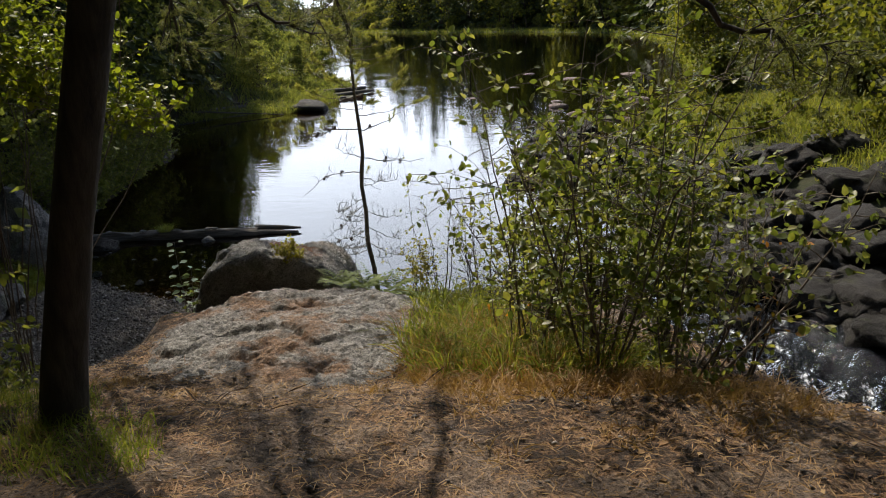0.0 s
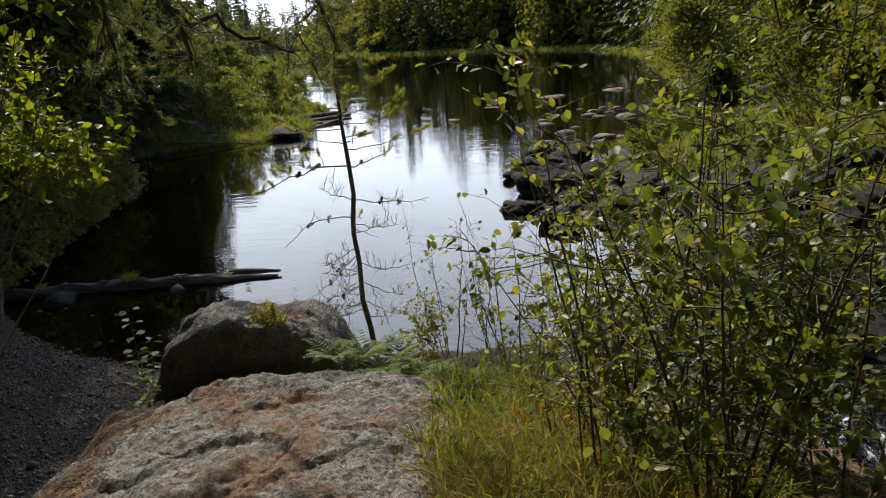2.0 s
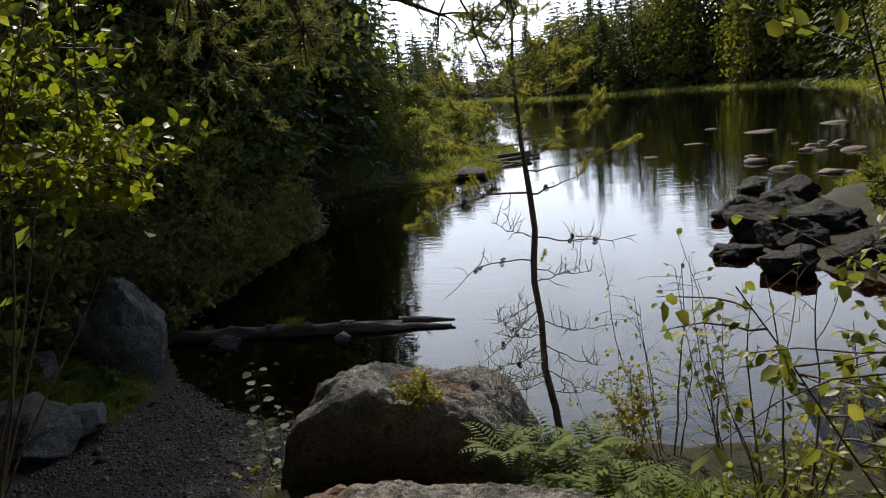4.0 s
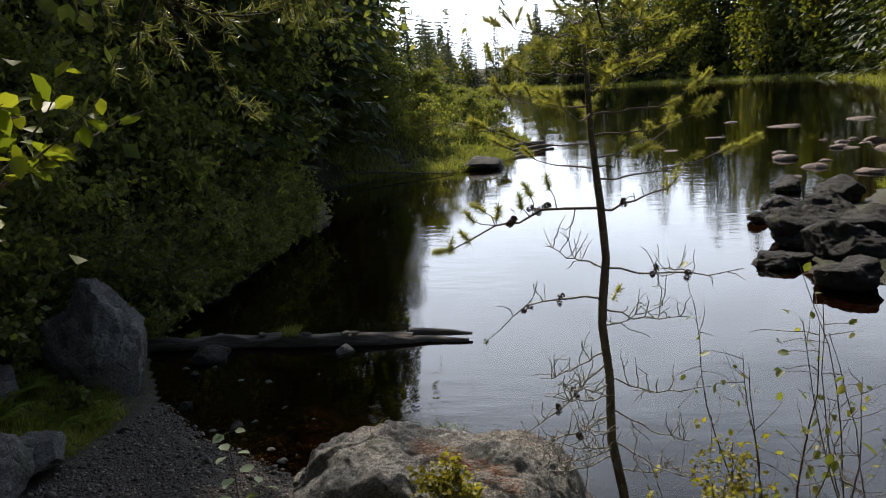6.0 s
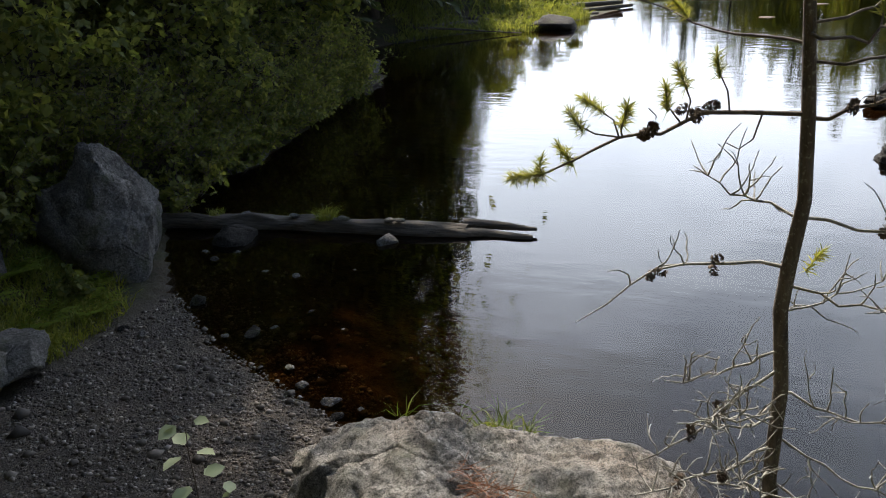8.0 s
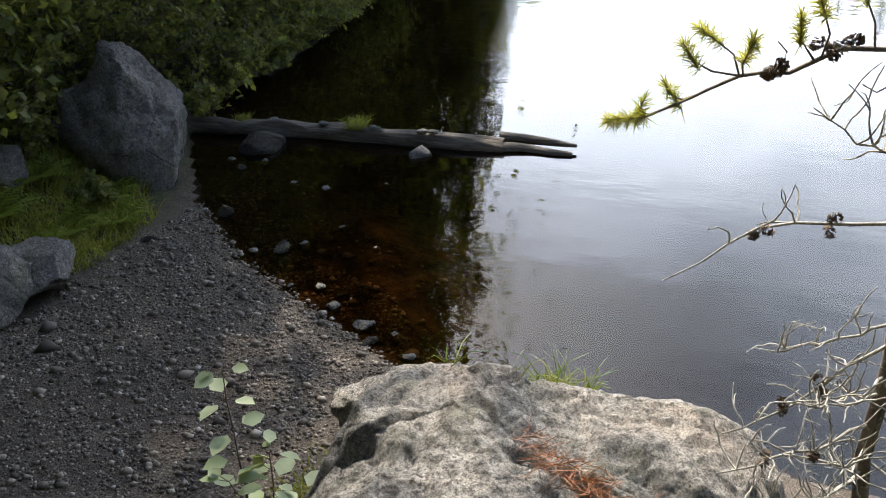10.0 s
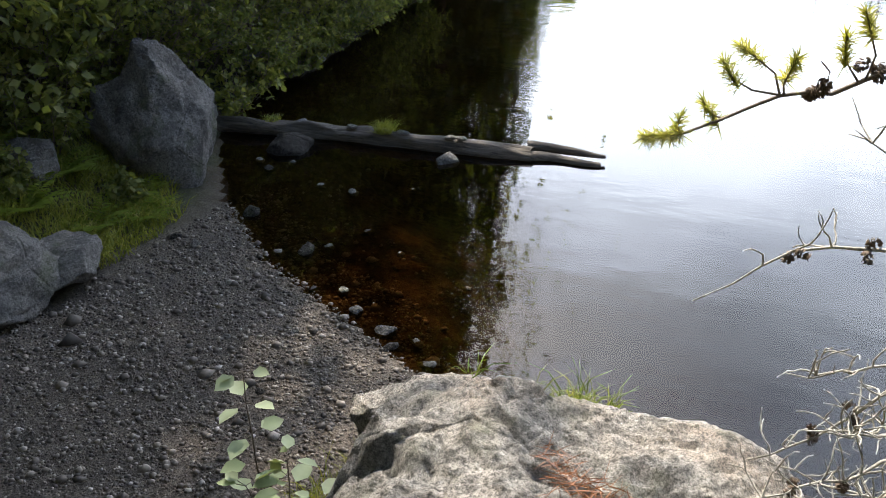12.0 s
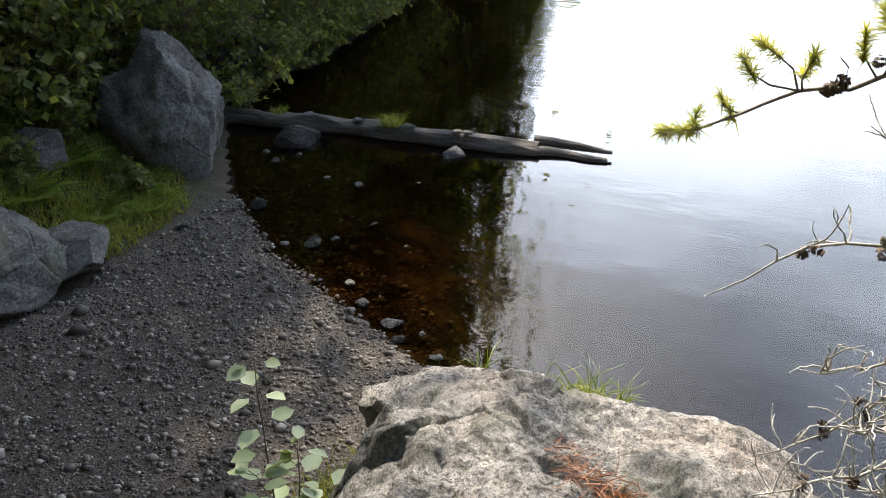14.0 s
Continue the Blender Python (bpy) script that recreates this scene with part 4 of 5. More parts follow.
# added to block sky and sun; those nearest the path stand out of view
for i, (x, y, k, s) in enumerate([(-9.6, 12.6, 1, 1.0), (-13.8, 16.5, 1, 0.75), (-11.6, 20.6, 0, 1.1), (-11.9, 24.2, 0, 1.15), (-12.2, 24.8, 1, 1.0), (-11.0, 8.6, 1, 1.0), (-6.2, 2.6, 0, 0.9), (-12.0, 28.5, 1, 1.2),
                                  (4.6, -1.5, 1, 1.0), (-1.5, -3.5, 0, 1.1), (1.4, -4.5, 1, 1.0), (-9.5, 4.0, 0, 1.1), (7.5, -5.0, 0, 1.1), (-4.4, -5.5, 0, 1.1), (-6.8, -2.5, 1, 1.1), (4.2, 1.6, 0, 1.15), (-4.2, 1.4, 0, 1.15), (-7.6, 9.6, 1, 0.85), (-6.8, 7.0, 1, 0.75)]):
    tree("tall_alder" if k else "tall_birch", CANOPY[k], "tall leafy tree by the shaded bank, added for its shade" if y > 5 else "tall leafy tree added unseen behind the path to block light", "tree", "tall leafy trees", (x, y, land_at(x, y) - 0.1), i * 61, s)
for i, (x, y, s) in enumerate([(-9.4, 42, 1.1), (-8.2, 46.5, 1.0), (-10.8, 47, 1.2), (-7.6, 50, 0.9), (-11, 53, 1.2), (-9.6, 57, 1.1), (-12.4, 44, 1.3), (-11.2, 39.6, 1.1), (-10.2, 61, 1.2), (-13, 58, 1.3), (-12, 66, 1.2)]):
    tree("shore_bush", ALDERS[2], "dense green alder bush on the low spit", "bush", "bushes on the spit", (x, y, land_at(x, y) - 0.1), i * 71, s * 0.7)
# the sunny bank across the stream
RIGHTS = [leafy_meshes(h, 80 + i, 0.34, 90, 55, 0.17, M_BIRCH, 0.06) for i, h in enumerate((7.5, 5.0, 3.0))]
# the first five are added to darken what the stream mirrors
for i, (x, y, k, s) in enumerate([(9.8, 12.0, 0, 1.0), (10.6, 15.2, 0, 1.15), (10.0, 9.2, 0, 1.0), (10.4, 18.6, 0, 1.0), (11.4, 6.4, 0, 1.1), (12.4, 21.2, 0, 1.2), (13.5, 24, 0, 1.1), (11.6, 27.5, 1, 1.0), (16, 21, 0, 1.3), (14.5, 30, 0, 1.2), (10.6, 33, 1, 1.0), (17.5, 26, 0, 1.4), (12.5, 37, 0, 1.1), (13.5, 44, 0, 1.2), (18.5, 17, 0, 1.2),
                                  (13.2, 18.2, 2, 0.9), (11.3, 23.2, 2, 0.8), (15.2, 15.2, 1, 1.0), (9.6, 29, 2, 0.8), (16.5, 36, 0, 1.4), (18, 47, 0, 1.5), (21, 33, 0, 1.6), (20, 22, 0, 1.5), (9.8, 37.5, 2, 1.0),
                                  (13.6, 12.2, 1, 0.9), (17, 11, 0, 1.1), (12.5, 52, 1, 1), (19, 58, 0, 1.4), (21, 66, 0, 1.5)]):
    tree("birch_tree", RIGHTS[k], "sunlit green birch on the bank across the stream", "tree", "trees across the stream", (x, y, land_at(x, y) - 0.1), i * 83, s)
for i, (x, y, s) in enumerate([(19, 28, 1.0), (16.5, 40, 1.0), (22, 18, 0.9), (20.5, 41, 1.1), (23.5, 50, 1.0), (24, 26, 1.0)]):
    tree("spruce_tree", SPRUCES[i % 3], "dark spruce behind the sunlit bank", "tree", "trees across the stream", (x, y, land_at(x, y) - 0.1), i * 83, s)
for i in range(26):
    k = 2 + i % 9
    a, b = Vector(SHORE_FAR[k % 6]), Vector(SHORE_FAR[k % 6 + 1])
    p = a + (b - a) * random.random()
    off = Vector(((b - a).y, -(b - a).x)).normalized() * random.uniform(1.5, 4)
    p += off
    tree("shore_bush", BUSHES[i % 2], "low yellow-green bush on the grassy far shore", "bush", "bushes on the far shore", (p.x, p.y, land_at(p.x, p.y)), i * 40, random.uniform(0.5, 1.1))


# ---- shrubs, saplings and herbs near the path ----
def shrub_meshes(seed, stems, height, spread, leaf, per=7, branches=7, lean=(0, 0), material=None, wood=None, radius=0.012, sparse=1.0, base=0.2, roots=0.12):
    """Many thin stems from one root, side twigs, and single leaves set along them."""
    global rng
    rng = np.random.default_rng(seed)
    out, P, D = [], [], []
    for _ in range(stems):
        lines = []
        a = rng.uniform(0, 2 * math.pi)
        q = rng.uniform(0.1, 1.0)
        h = height * rng.uniform(0.6, 1.05)
        d = np.array([math.cos(a) * spread * q + lean[0], math.sin(a) * spread * q + lean[1], 1.0])
        st = bent((math.cos(a) * roots * q, math.sin(a) * roots * q, -0.08), d, h, 9, 0.08, 0.02)
        lines.append((st, np.linspace(radius * rng.uniform(0.5, 1.0), 0.002, 9)))
        for _ in range(branches):
            f = rng.uniform(base, 0.99)
            i = min(7, int(f * 8))
            s = st[i] + (st[i + 1] - st[i]) * (f * 8 - i)
            b = rng.uniform(0, 2 * math.pi)
            tw = bent(s, (math.cos(b), math.sin(b), rng.uniform(-0.1, 0.8)), h * rng.uniform(0.14, 0.36) * (1.15 - 0.5 * f), 6, 0.18)
            lines.append((tw, np.linspace(radius * 0.3, 0.0012, 6)))
            for g in rng.uniform(0.2, 1.0, max(1, int(per * sparse * rng.uniform(0.5, 1.4)))):
                i2 = min(4, int(g * 5))
                P.append(tw[i2] + (tw[i2 + 1] - tw[i2]) * (g * 5 - i2) + rng.normal(0, 0.012, 3))
                D.append(unit(tw[i2 + 1] - tw[i2]) * 0.5 + rng.normal(0, 0.7, 3) + np.array([0, 0, -0.25]))
        out.append(mesh_of("stem", *tubes(lines, 4), wood or M_TWIG))
    P, D = np.array(P), np.array(D)
    L = leaf * rng.uniform(0.6, 1.25, len(P))
    N = rng.normal(0, 0.55, (len(P), 3)) + np.array([0, 0, 1])
    return out, mesh_of("foliage", *broad(P, D, N, L, L * 0.7), material or M_SHRUB)


def shrub(name, label, x, y, meshes, z=None, turn=0, group=""):
    if float(shore_distance(np.array([float(x)]), np.array([float(y)]))[0]) < 0.0:
        return None
    ob = thing(name, label, "shrub", group)
    for me in meshes[0]:
        part("stem", me, ob)
    part("foliage", meshes[1], ob)
    ob.matrix_world = pose(x, y, land_at(x, y) if z is None else z, 0, 0, turn)
    return ob


shrub("alder_bush", "multi-stemmed green alder bush beside the path", 0.98, 4.8, shrub_meshes(101, 11, 2.75, 0.32, 0.057, 9, 22, (0.0, 0.02), radius=0.013))
shrub("alder_bush", "slender green alder bush on the needle slope", 1.5, 4.6, shrub_meshes(102, 8, 1.75, 0.55, 0.058, 8, 15, (0.3, -0.02), radius=0.012))
shrub("alder_bush", "tall airy alder bush at the grassy edge", 0.62, 5.35, shrub_meshes(121, 7, 2.5, 0.24, 0.054, 7, 16, (0.0, 0.0), radius=0.011))
shrub("alder_bush", "tall alder bush with yellowing tips", 1.3, 6.3, shrub_meshes(122, 8, 2.3, 0.3, 0.058, 8, 16, (0.05, 0.0), M_BRIGHT, radius=0.011))
shrub("alder_bush", "leafy alder bush overhanging the stream", 1.7, 5.7, shrub_meshes(103, 11, 1.9, 0.38, 0.06, 12, 20, (0.1, 0.0)))
shrub("alder_bush", "leafy alder bush behind the grass", 0.85, 5.9, shrub_meshes(117, 8, 1.7, 0.36, 0.056, 11, 16, (-0.05, 0.0)))
shrub("alder_bush", "thin alder bush above the outflow", 0.85, 6.9, shrub_meshes(104, 8, 1.85, 0.34, 0.06, 8, 13, (0.15, 0.0)))
shrub("alder_bush", "sparse alder bush with dark stems near the water", 0.45, 7.9, shrub_meshes(105, 6, 1.4, 0.35, 0.06, 5, 8, (-0.05, 0.1), sparse=0.8))
shrub("alder_bush", "green alder bush low on the stream bank", 1.9, 7.3, shrub_meshes(106, 8, 1.7, 0.4, 0.06, 10, 13))
shrub("alder_bush", "dense low alder by the fern hollow", 0.55, 8.5, shrub_meshes(118, 8, 0.85, 0.5, 0.05, 7, 9), -1.75)
shrub("autumn_bush", "bush with a few orange and yellow leaves", 2.1, 5.2, shrub_meshes(107, 5, 1.25, 0.5, 0.055, 2, 8, (0.2, -0.1), M_AUTUMN, sparse=0.5))
shrub("autumn_bush", "small bush turning orange in the grass", 0.5, 5.9, shrub_meshes(108, 4, 0.7, 0.5, 0.05, 2, 5, (0, 0), M_AUTUMN, sparse=0.6))
shrub("willow_bush", "low bush with yellowed leaves by the boulder", -0.38, 9.4, shrub_meshes(109, 12, 0.9, 0.34, 0.036, 8, 10, (0, 0), M_YELLOW, radius=0.004), -1.78)
shrub("bare_bush", "nearly leafless twiggy bush over the pond", -0.1, 9.45, shrub_meshes(110, 5, 1.75, 0.4, 0.055, 2, 11, (-0.08, 0.0), M_SHRUB, sparse=0.5, radius=0.009), -1.75)
shrub("bare_bush", "nearly leafless twiggy bush beside the ferns", 0.35, 9.3, shrub_meshes(111, 6, 1.8, 0.42, 0.055, 2, 11, (0.0, 0.0), M_SHRUB, sparse=0.6, radius=0.009), -1.8)
shrub("rowan_bush", "bushy green sapling below the dark trunk", -2.9, 4.4, shrub_meshes(112, 7, 1.2, 0.5, 0.055, 8, 10, (-0.1, 0.1)))
shrub("birch_sapling", "sunlit yellow-green birch sapling in the gully", -3.5, 6.3, shrub_meshes(113, 9, 3.8, 0.16, 0.062, 10, 26, (0.08, 0.0), M_BRIGHT, base=0.84), -1.1)
shrub("birch_sapling", "sunlit birch sapling leaning over the ledge", -3.35, 6.45, shrub_meshes(119, 10, 3.75, 0.14, 0.06, 13, 26, (0.3, 0.02), M_BRIGHT, base=0.84), -0.9)
shrub("rowan_bush", "leafy bush in the shade of the gully", -3.7, 6.3, shrub_meshes(114, 8, 1.5, 0.4, 0.055, 9, 11, (-0.1, 0.0)))
shrub("rowan_bush", "leafy bush by the gravel beach", -4.6, 6.4, shrub_meshes(115, 9, 1.6, 0.4, 0.055, 9, 12, (-0.1, 0.0)))
shrub("rowan_bush", "tall leafy bush in the hollow", -4.4, 7.6, shrub_meshes(120, 8, 1.2, 0.4, 0.06, 9, 12, (-0.3, 0.0)))
shrub("rowan_bush", "slim bush at the foot of the rock ledge", -2.75, 7.8, shrub_meshes(116, 4, 0.75, 0.35, 0.05, 6, 5), -1.75)
shrub("hanging_herb", "yellowing herb hanging from the boulder's crest", -1.72, 8.78, shrub_meshes(260, 12, 0.3, 0.5, 0.034, 7, 7, (0.0, -0.9), M_YELLOW, radius=0.002, roots=0.1), -0.96)
for i, (x, y, s) in enumerate([(-9.0, 11.6, 1.1), (-8.9, 14.9, 1.4), (-8.9, 15.6, 1.6), (-9.2, 17.2, 1.7), (-9.0, 19.0, 1.5), (-9.3, 21.0, 1.8), (-9.6, 23.0, 1.7), (-8.6, 10.0, 1.0), (-10.2, 25.0, 1.8), (-10.8, 29.0, 1.9), (-10.9, 31.5, 1.9), (-9.0, 16.4, 1.6), (-9.1, 18.1, 1.6), (-9.3, 12.8, 1.2), (-9.1, 13.9, 1.3), (-8.5, 17.0, 1.1), (-8.7, 18.6, 1.1), (-8.8, 20.3, 1.2), (-9.1, 22.2, 1.2), (-9.3, 24.3, 1.2), (-9.9, 25.8, 1.3), (-10.2, 29.6, 1.2), (-10.3, 32.6, 1.3), (-9.6, 35.6, 1.2)]):
    shrub("bank_bush", "shaded bush hanging over the shaded bank", x, y, shrub_meshes(130 + i, 11, 1.4 * s, 0.8, 0.075, 11, 14, (0.45, -0.1), M_BANK), turn=0, group="bushes on the shaded bank")


for i, (x, y, s) in enumerate([(-8.75, 13.7, 1.0), (-8.35, 13.15, 0.7), (-8.6, 12.3, 0.8), (-7.95, 12.5, 0.45), (-8.9, 12.9, 1.0), (-8.7, 11.3, 0.8), (-7.55, 13.25, 0.35), (-8.1, 11.7, 0.5), (-9.0, 14.6, 1.1)]):
    shrub("bank_bush", "low leafy bush among the bank's grass", x, y, shrub_meshes(240 + i, 9, 1.3 * s, 0.7, 0.07, 9, 11, (0.25, -0.2), M_BANK), group="bushes in the bank's grass")
for i, (x, y) in enumerate([(-8.2, 16.2), (-8.35, 16.9), (-8.6, 17.6), (-8.5, 18.3), (-8.6, 19.0), (-8.65, 19.8), (-8.85, 21.4), (-9.05, 23.0), (-9.3, 24.5), (-9.6, 26.0), (-10.2, 26.6), (-8.75, 20.6), (-8.95, 22.2), (-9.15, 23.8), (-9.4, 25.2), (-9.9, 28.6), (-10.05, 30.4), (-10.2, 32.2), (-10.2, 34.4), (-8.8, 36.0)]):
    shrub("bank_bush", "dark bush drooping over the waterline", x, y, shrub_meshes(210 + i, 9, 1.15, 0.7, 0.08, 9, 10, (0.75, -0.25), M_BANK), group="bushes drooping over the water")


# ---- the young pine at the water ----
def tuft(p, d, n=90, length=0.05, spread=0.55, back=0.1, width=0.0042):
    """A brush of needles round the last stretch of a twig."""
    d = unit(np.asarray(d, float))
    s = rng.random(n)[:, None]
    P = np.asarray(p) - d * back * s
    D = d * rng.uniform(0.5, 1.1, (n, 1)) + rng.normal(0, spread, (n, 3))
    return blades(P, D, length * rng.uniform(0.7, 1.1, n), width, 0.15)


def cone_lumps(points, r=0.017):
    out = []
    for p in points:
        d = unit(rng.normal(0, 1, 3) + np.array([0, 0, -0.6]))
        n = 34
        t = rng.random(n)
        a = np.arange(n) * 2.4
        s = unit(np.cross(d, [0.3, 0.5, 0.8]))
        u = np.cross(d, s)
        rad = r * np.sin(np.clip(t * 0.85 + 0.12, 0, 1) * math.pi)[:, None]
        o = np.cos(a)[:, None] * s + np.sin(a)[:, None] * u
        P = np.asarray(p) + d * (t[:, None] * r * 2.3) + o * rad * 0.4
        out.append(leaves(P, o + d * 0.7, d + 0 * o, r * 0.95, r * 0.85, 0.3))
    return out


def young_pine():
    global rng
    rng = np.random.default_rng(5)
    ob = thing("young_pine", "thin young pine with bare lower twigs, cones and needle tufts", "tree")
    knots = np.array([(-0.8, 9.68, -2.5), (-0.9, 9.64, -1.45), (-0.95, 9.61, -1.1), (-0.955, 9.6, -0.7), (-0.975, 9.59, -0.4), (-0.965, 9.6, -0.24), (-0.94, 9.61, 0.0), (-0.965, 9.61, 0.29), (-1.0, 9.62, 0.7),
                      (-1.01, 9.62, 1.2), (-0.97, 9.63, 1.75)])
    trunk = knots + rng.normal(0, 0.004, knots.shape)
    part("trunk", mesh_of("trunk", *weathered(tubes([(trunk, np.array([0.034, 0.029, 0.027, 0.026, 0.025, 0.025, 0.023, 0.022, 0.018, 0.012, 0.004]))], 9), 0.006, 34), M_BARK_PINE), ob)

    def stem_at(z):
        return np.array([np.interp(z, trunk[:, 2], trunk[:, i]) for i in range(3)])

    def twig(a, b, r, bag, sag=0.05, n=9):
        a, b = np.asarray(a, float), np.asarray(b, float)
        t = np.linspace(0, 1, n)[:, None]
        p = a + (b - a) * t + np.array([0, 0, -1.0]) * sag * np.sin(t * math.pi) + rng.normal(0, 0.009, (n, 3)) * (t > 0)
        bag.append((p, np.linspace(r, r * 0.35, n)))
        return p

    def sprigs(p, count, size, bag, up=0.6):
        for _ in range(count):
            i = rng.integers(2, len(p) - 1)
            d = unit(rng.normal(0, 0.6, 3) + np.array([0, 0, up]))
            s = bent(p[i], d, size * rng.uniform(0.4, 1.2), 7, 0.26, 0.05)
            bag.append((s, np.linspace(0.0036, 0.0017, 7)))
            if rng.random() < 0.5:
                bag.append((bent(s[3], rng.normal(0, 1, 3), size * 0.35, 5, 0.35), np.linspace(0.0026, 0.0014, 5)))

    def branch(bag, tufts, label=""):
        b = part("branch", mesh_of("branch", *tubes(bag, 5), M_TWIG), ob)
        for vf in tufts:
            part("needle_tuft", mesh_of("needle_tuft", *vf, M_NEEDLE), b, "yellow-green needle tuft")

    def cone(p):
        part("cone", mesh_of("cone", *joined(*cone_lumps([p, np.asarray(p) + rng.normal(0, 0.012, 3)])), M_CONE), ob, "small brown pine cone")

    # the long low branch with tufts, and its fellow on the other side
    bag, tufts = [], []
    p = np.array([(-0.965, 9.61, 0.28), (-1.15, 9.57, 0.292), (-1.283, 9.52, 0.3), (-1.345, 9.5, 0.268), (-1.404, 9.48, 0.238), (-1.46, 9.45, 0.246), (-1.53, 9.42, 0.238), (-1.6, 9.4, 0.205), (-1.658, 9.38, 0.175),
                  (-1.756, 9.34, 0.135), (-1.85, 9.3, 0.128)])
    bag.append((p, np.linspace(0.0085, 0.0032, len(p))))
    for line, n in ((((-1.53, 9.42, 0.24), (-1.55, 9.44, 0.29), (-1.607, 9.43, 0.333), (-1.645, 9.42, 0.36)), 120), (((-1.53, 9.42, 0.24), (-1.6, 9.38, 0.258), (-1.65, 9.36, 0.29), (-1.68, 9.36, 0.335)), 120),
                    (((-1.52, 9.42, 0.24), (-1.525, 9.43, 0.265), (-1.515, 9.43, 0.3), (-1.505, 9.42, 0.34)), 130), (((-1.46, 9.45, 0.246), (-1.425, 9.46, 0.265), (-1.42, 9.46, 0.3), (-1.445, 9.46, 0.325)), 0),
                    (((-1.345, 9.5, 0.268), (-1.37, 9.5, 0.3), (-1.39, 9.49, 0.33), (-1.398, 9.49, 0.39)), 130), (((-1.33, 9.5, 0.28), (-1.32, 9.5, 0.34), (-1.34, 9.51, 0.39), (-1.365, 9.5, 0.45)), 120),
                    (((-1.658, 9.38, 0.175), (-1.68, 9.39, 0.178), (-1.7, 9.39, 0.195), (-1.715, 9.39, 0.215)), 100), (((-1.756, 9.34, 0.135), (-1.765, 9.34, 0.145), (-1.77, 9.35, 0.16), (-1.765, 9.35, 0.18)), 80),
                    (((-1.2, 9.55, 0.295), (-1.21, 9.56, 0.36), (-1.24, 9.57, 0.42), (-1.25, 9.57, 0.48)), 110), (((-1.1, 9.58, 0.29), (-1.12, 9.6, 0.2), (-1.16, 9.62, 0.16), (-1.2, 9.62, 0.18)), 0)):
        bag.append((np.array(line), np.linspace(0.0034, 0.002, 4)))
        if n:
            tufts.append(tuft(line[-1], np.array(line[-1]) - np.array(line[-2]), int(n * 1.8), 0.05, 0.7, 0.085, 0.0028))
    tufts.append(tuft(p[-1], p[-1] - p[-2], 360, 0.05, 0.7, 0.11, 0.0028))
    branch(bag, tufts)
    for q in (p[2], p[2] + [0.02, 0.03, 0.03], p[2] + [-0.03, 0, 0.02], p[5], p[5] + [0.02, 0, 0.015]):
        cone(q)
    bag = []
    p = twig(stem_at(0.27), (-0.48, 9.66, 0.45), 0.008, bag, 0.03)
    sprigs(p, 3, 0.12, bag)
    branch(bag, [tuft(p[-2] + [0, 0, 0.06], (0.2, 0, 0.8), 110), tuft(p[-3] + [0, 0, 0.06], (0.0, 0.2, 0.9), 90), tuft(stem_at(-0.2) + [0.09, -0.03, 0.04], (0.4, -0.2, 0.8), 80, 0.05)])
    cone(p[2])
    # dead branches below
    for z, end, r, k in ((-0.06, (-0.2, 9.66, -0.11), 0.007, 11), (-0.24, (-1.66, 9.55, -0.48), 0.0075, 5), (-0.05, (-1.3, 9.75, 0.06), 0.006, 12), (-0.3, (-0.5, 9.5, -0.32), 0.006, 9),
                         (-0.55, (-1.35, 9.6, -0.72), 0.006, 10), (-0.72, (-0.52, 9.55, -0.78), 0.006, 9), (-0.62, (-1.42, 9.45, -0.98), 0.007, 11), (-0.9, (-0.5, 9.5, -1.05), 0.006, 10),
                         (-0.95, (-1.42, 9.3, -1.02), 0.007, 14), (-1.1, (-0.45, 9.4, -1.25), 0.006, 11), (-1.15, (-1.35, 9.7, -1.15), 0.006, 12), (-1.3, (-0.55, 9.6, -1.25), 0.005, 9), (-0.4, (-0.6, 9.8, -0.3), 0.005, 8),
                         (-0.82, (-1.3, 9.3, -0.7), 0.006, 12), (-1.2, (-1.35, 9.25, -1.15), 0.006, 14), (-1.05, (-1.1, 9.2, -0.85), 0.006, 12), (-0.75, (-1.2, 9.2, -0.62), 0.006, 12), (-1.15, (-1.25, 9.1, -1.0), 0.006, 14)):
        bag = []
        p = twig(stem_at(z), end, r, bag, -0.12 if r > 0.0072 else 0.03)
        sprigs(p, k, 0.2, bag)
        part("dead_branch", mesh_of("dead_branch", *tubes(bag, 5), M_TWIG_GREY), ob, "bare grey branch with pale lichen")
        if r >= 0.007:
            cone(p[5])
            cone(p[3] + [0, 0, 0.01])
    # the green crown
    for i in range(30):
        bag, tufts = [], []
        z = 0.45 + 1.3 * (i / 29) + rng.uniform(-0.03, 0.03)
        a = i * 2.4 + rng.uniform(-0.3, 0.3)
        ln = 0.6 * (1 - (z - 0.45) / 1.5) + 0.12
        p = twig(stem_at(z), stem_at(z) + np.array([math.cos(a) * ln, math.sin(a) * ln, 0.18 * ln]), 0.006, bag, 0.05 * ln, 9)
        for j in (5, 7, 8):
            for _ in range(2 if j > 5 else 1):
                b = bent(p[j], (math.cos(a) * 0.6 + rng.normal(0, 0.5), math.sin(a) * 0.6 + rng.normal(0, 0.5), 0.35), 0.13, 4, 0.1)
                bag.append((b, np.linspace(0.003, 0.002, 4)))
                tufts.append(tuft(b[-1], b[-1] - b[-2], 200, 0.05, 0.5, 0.1, 0.0026))
        branch(bag, tufts)


young_pine()


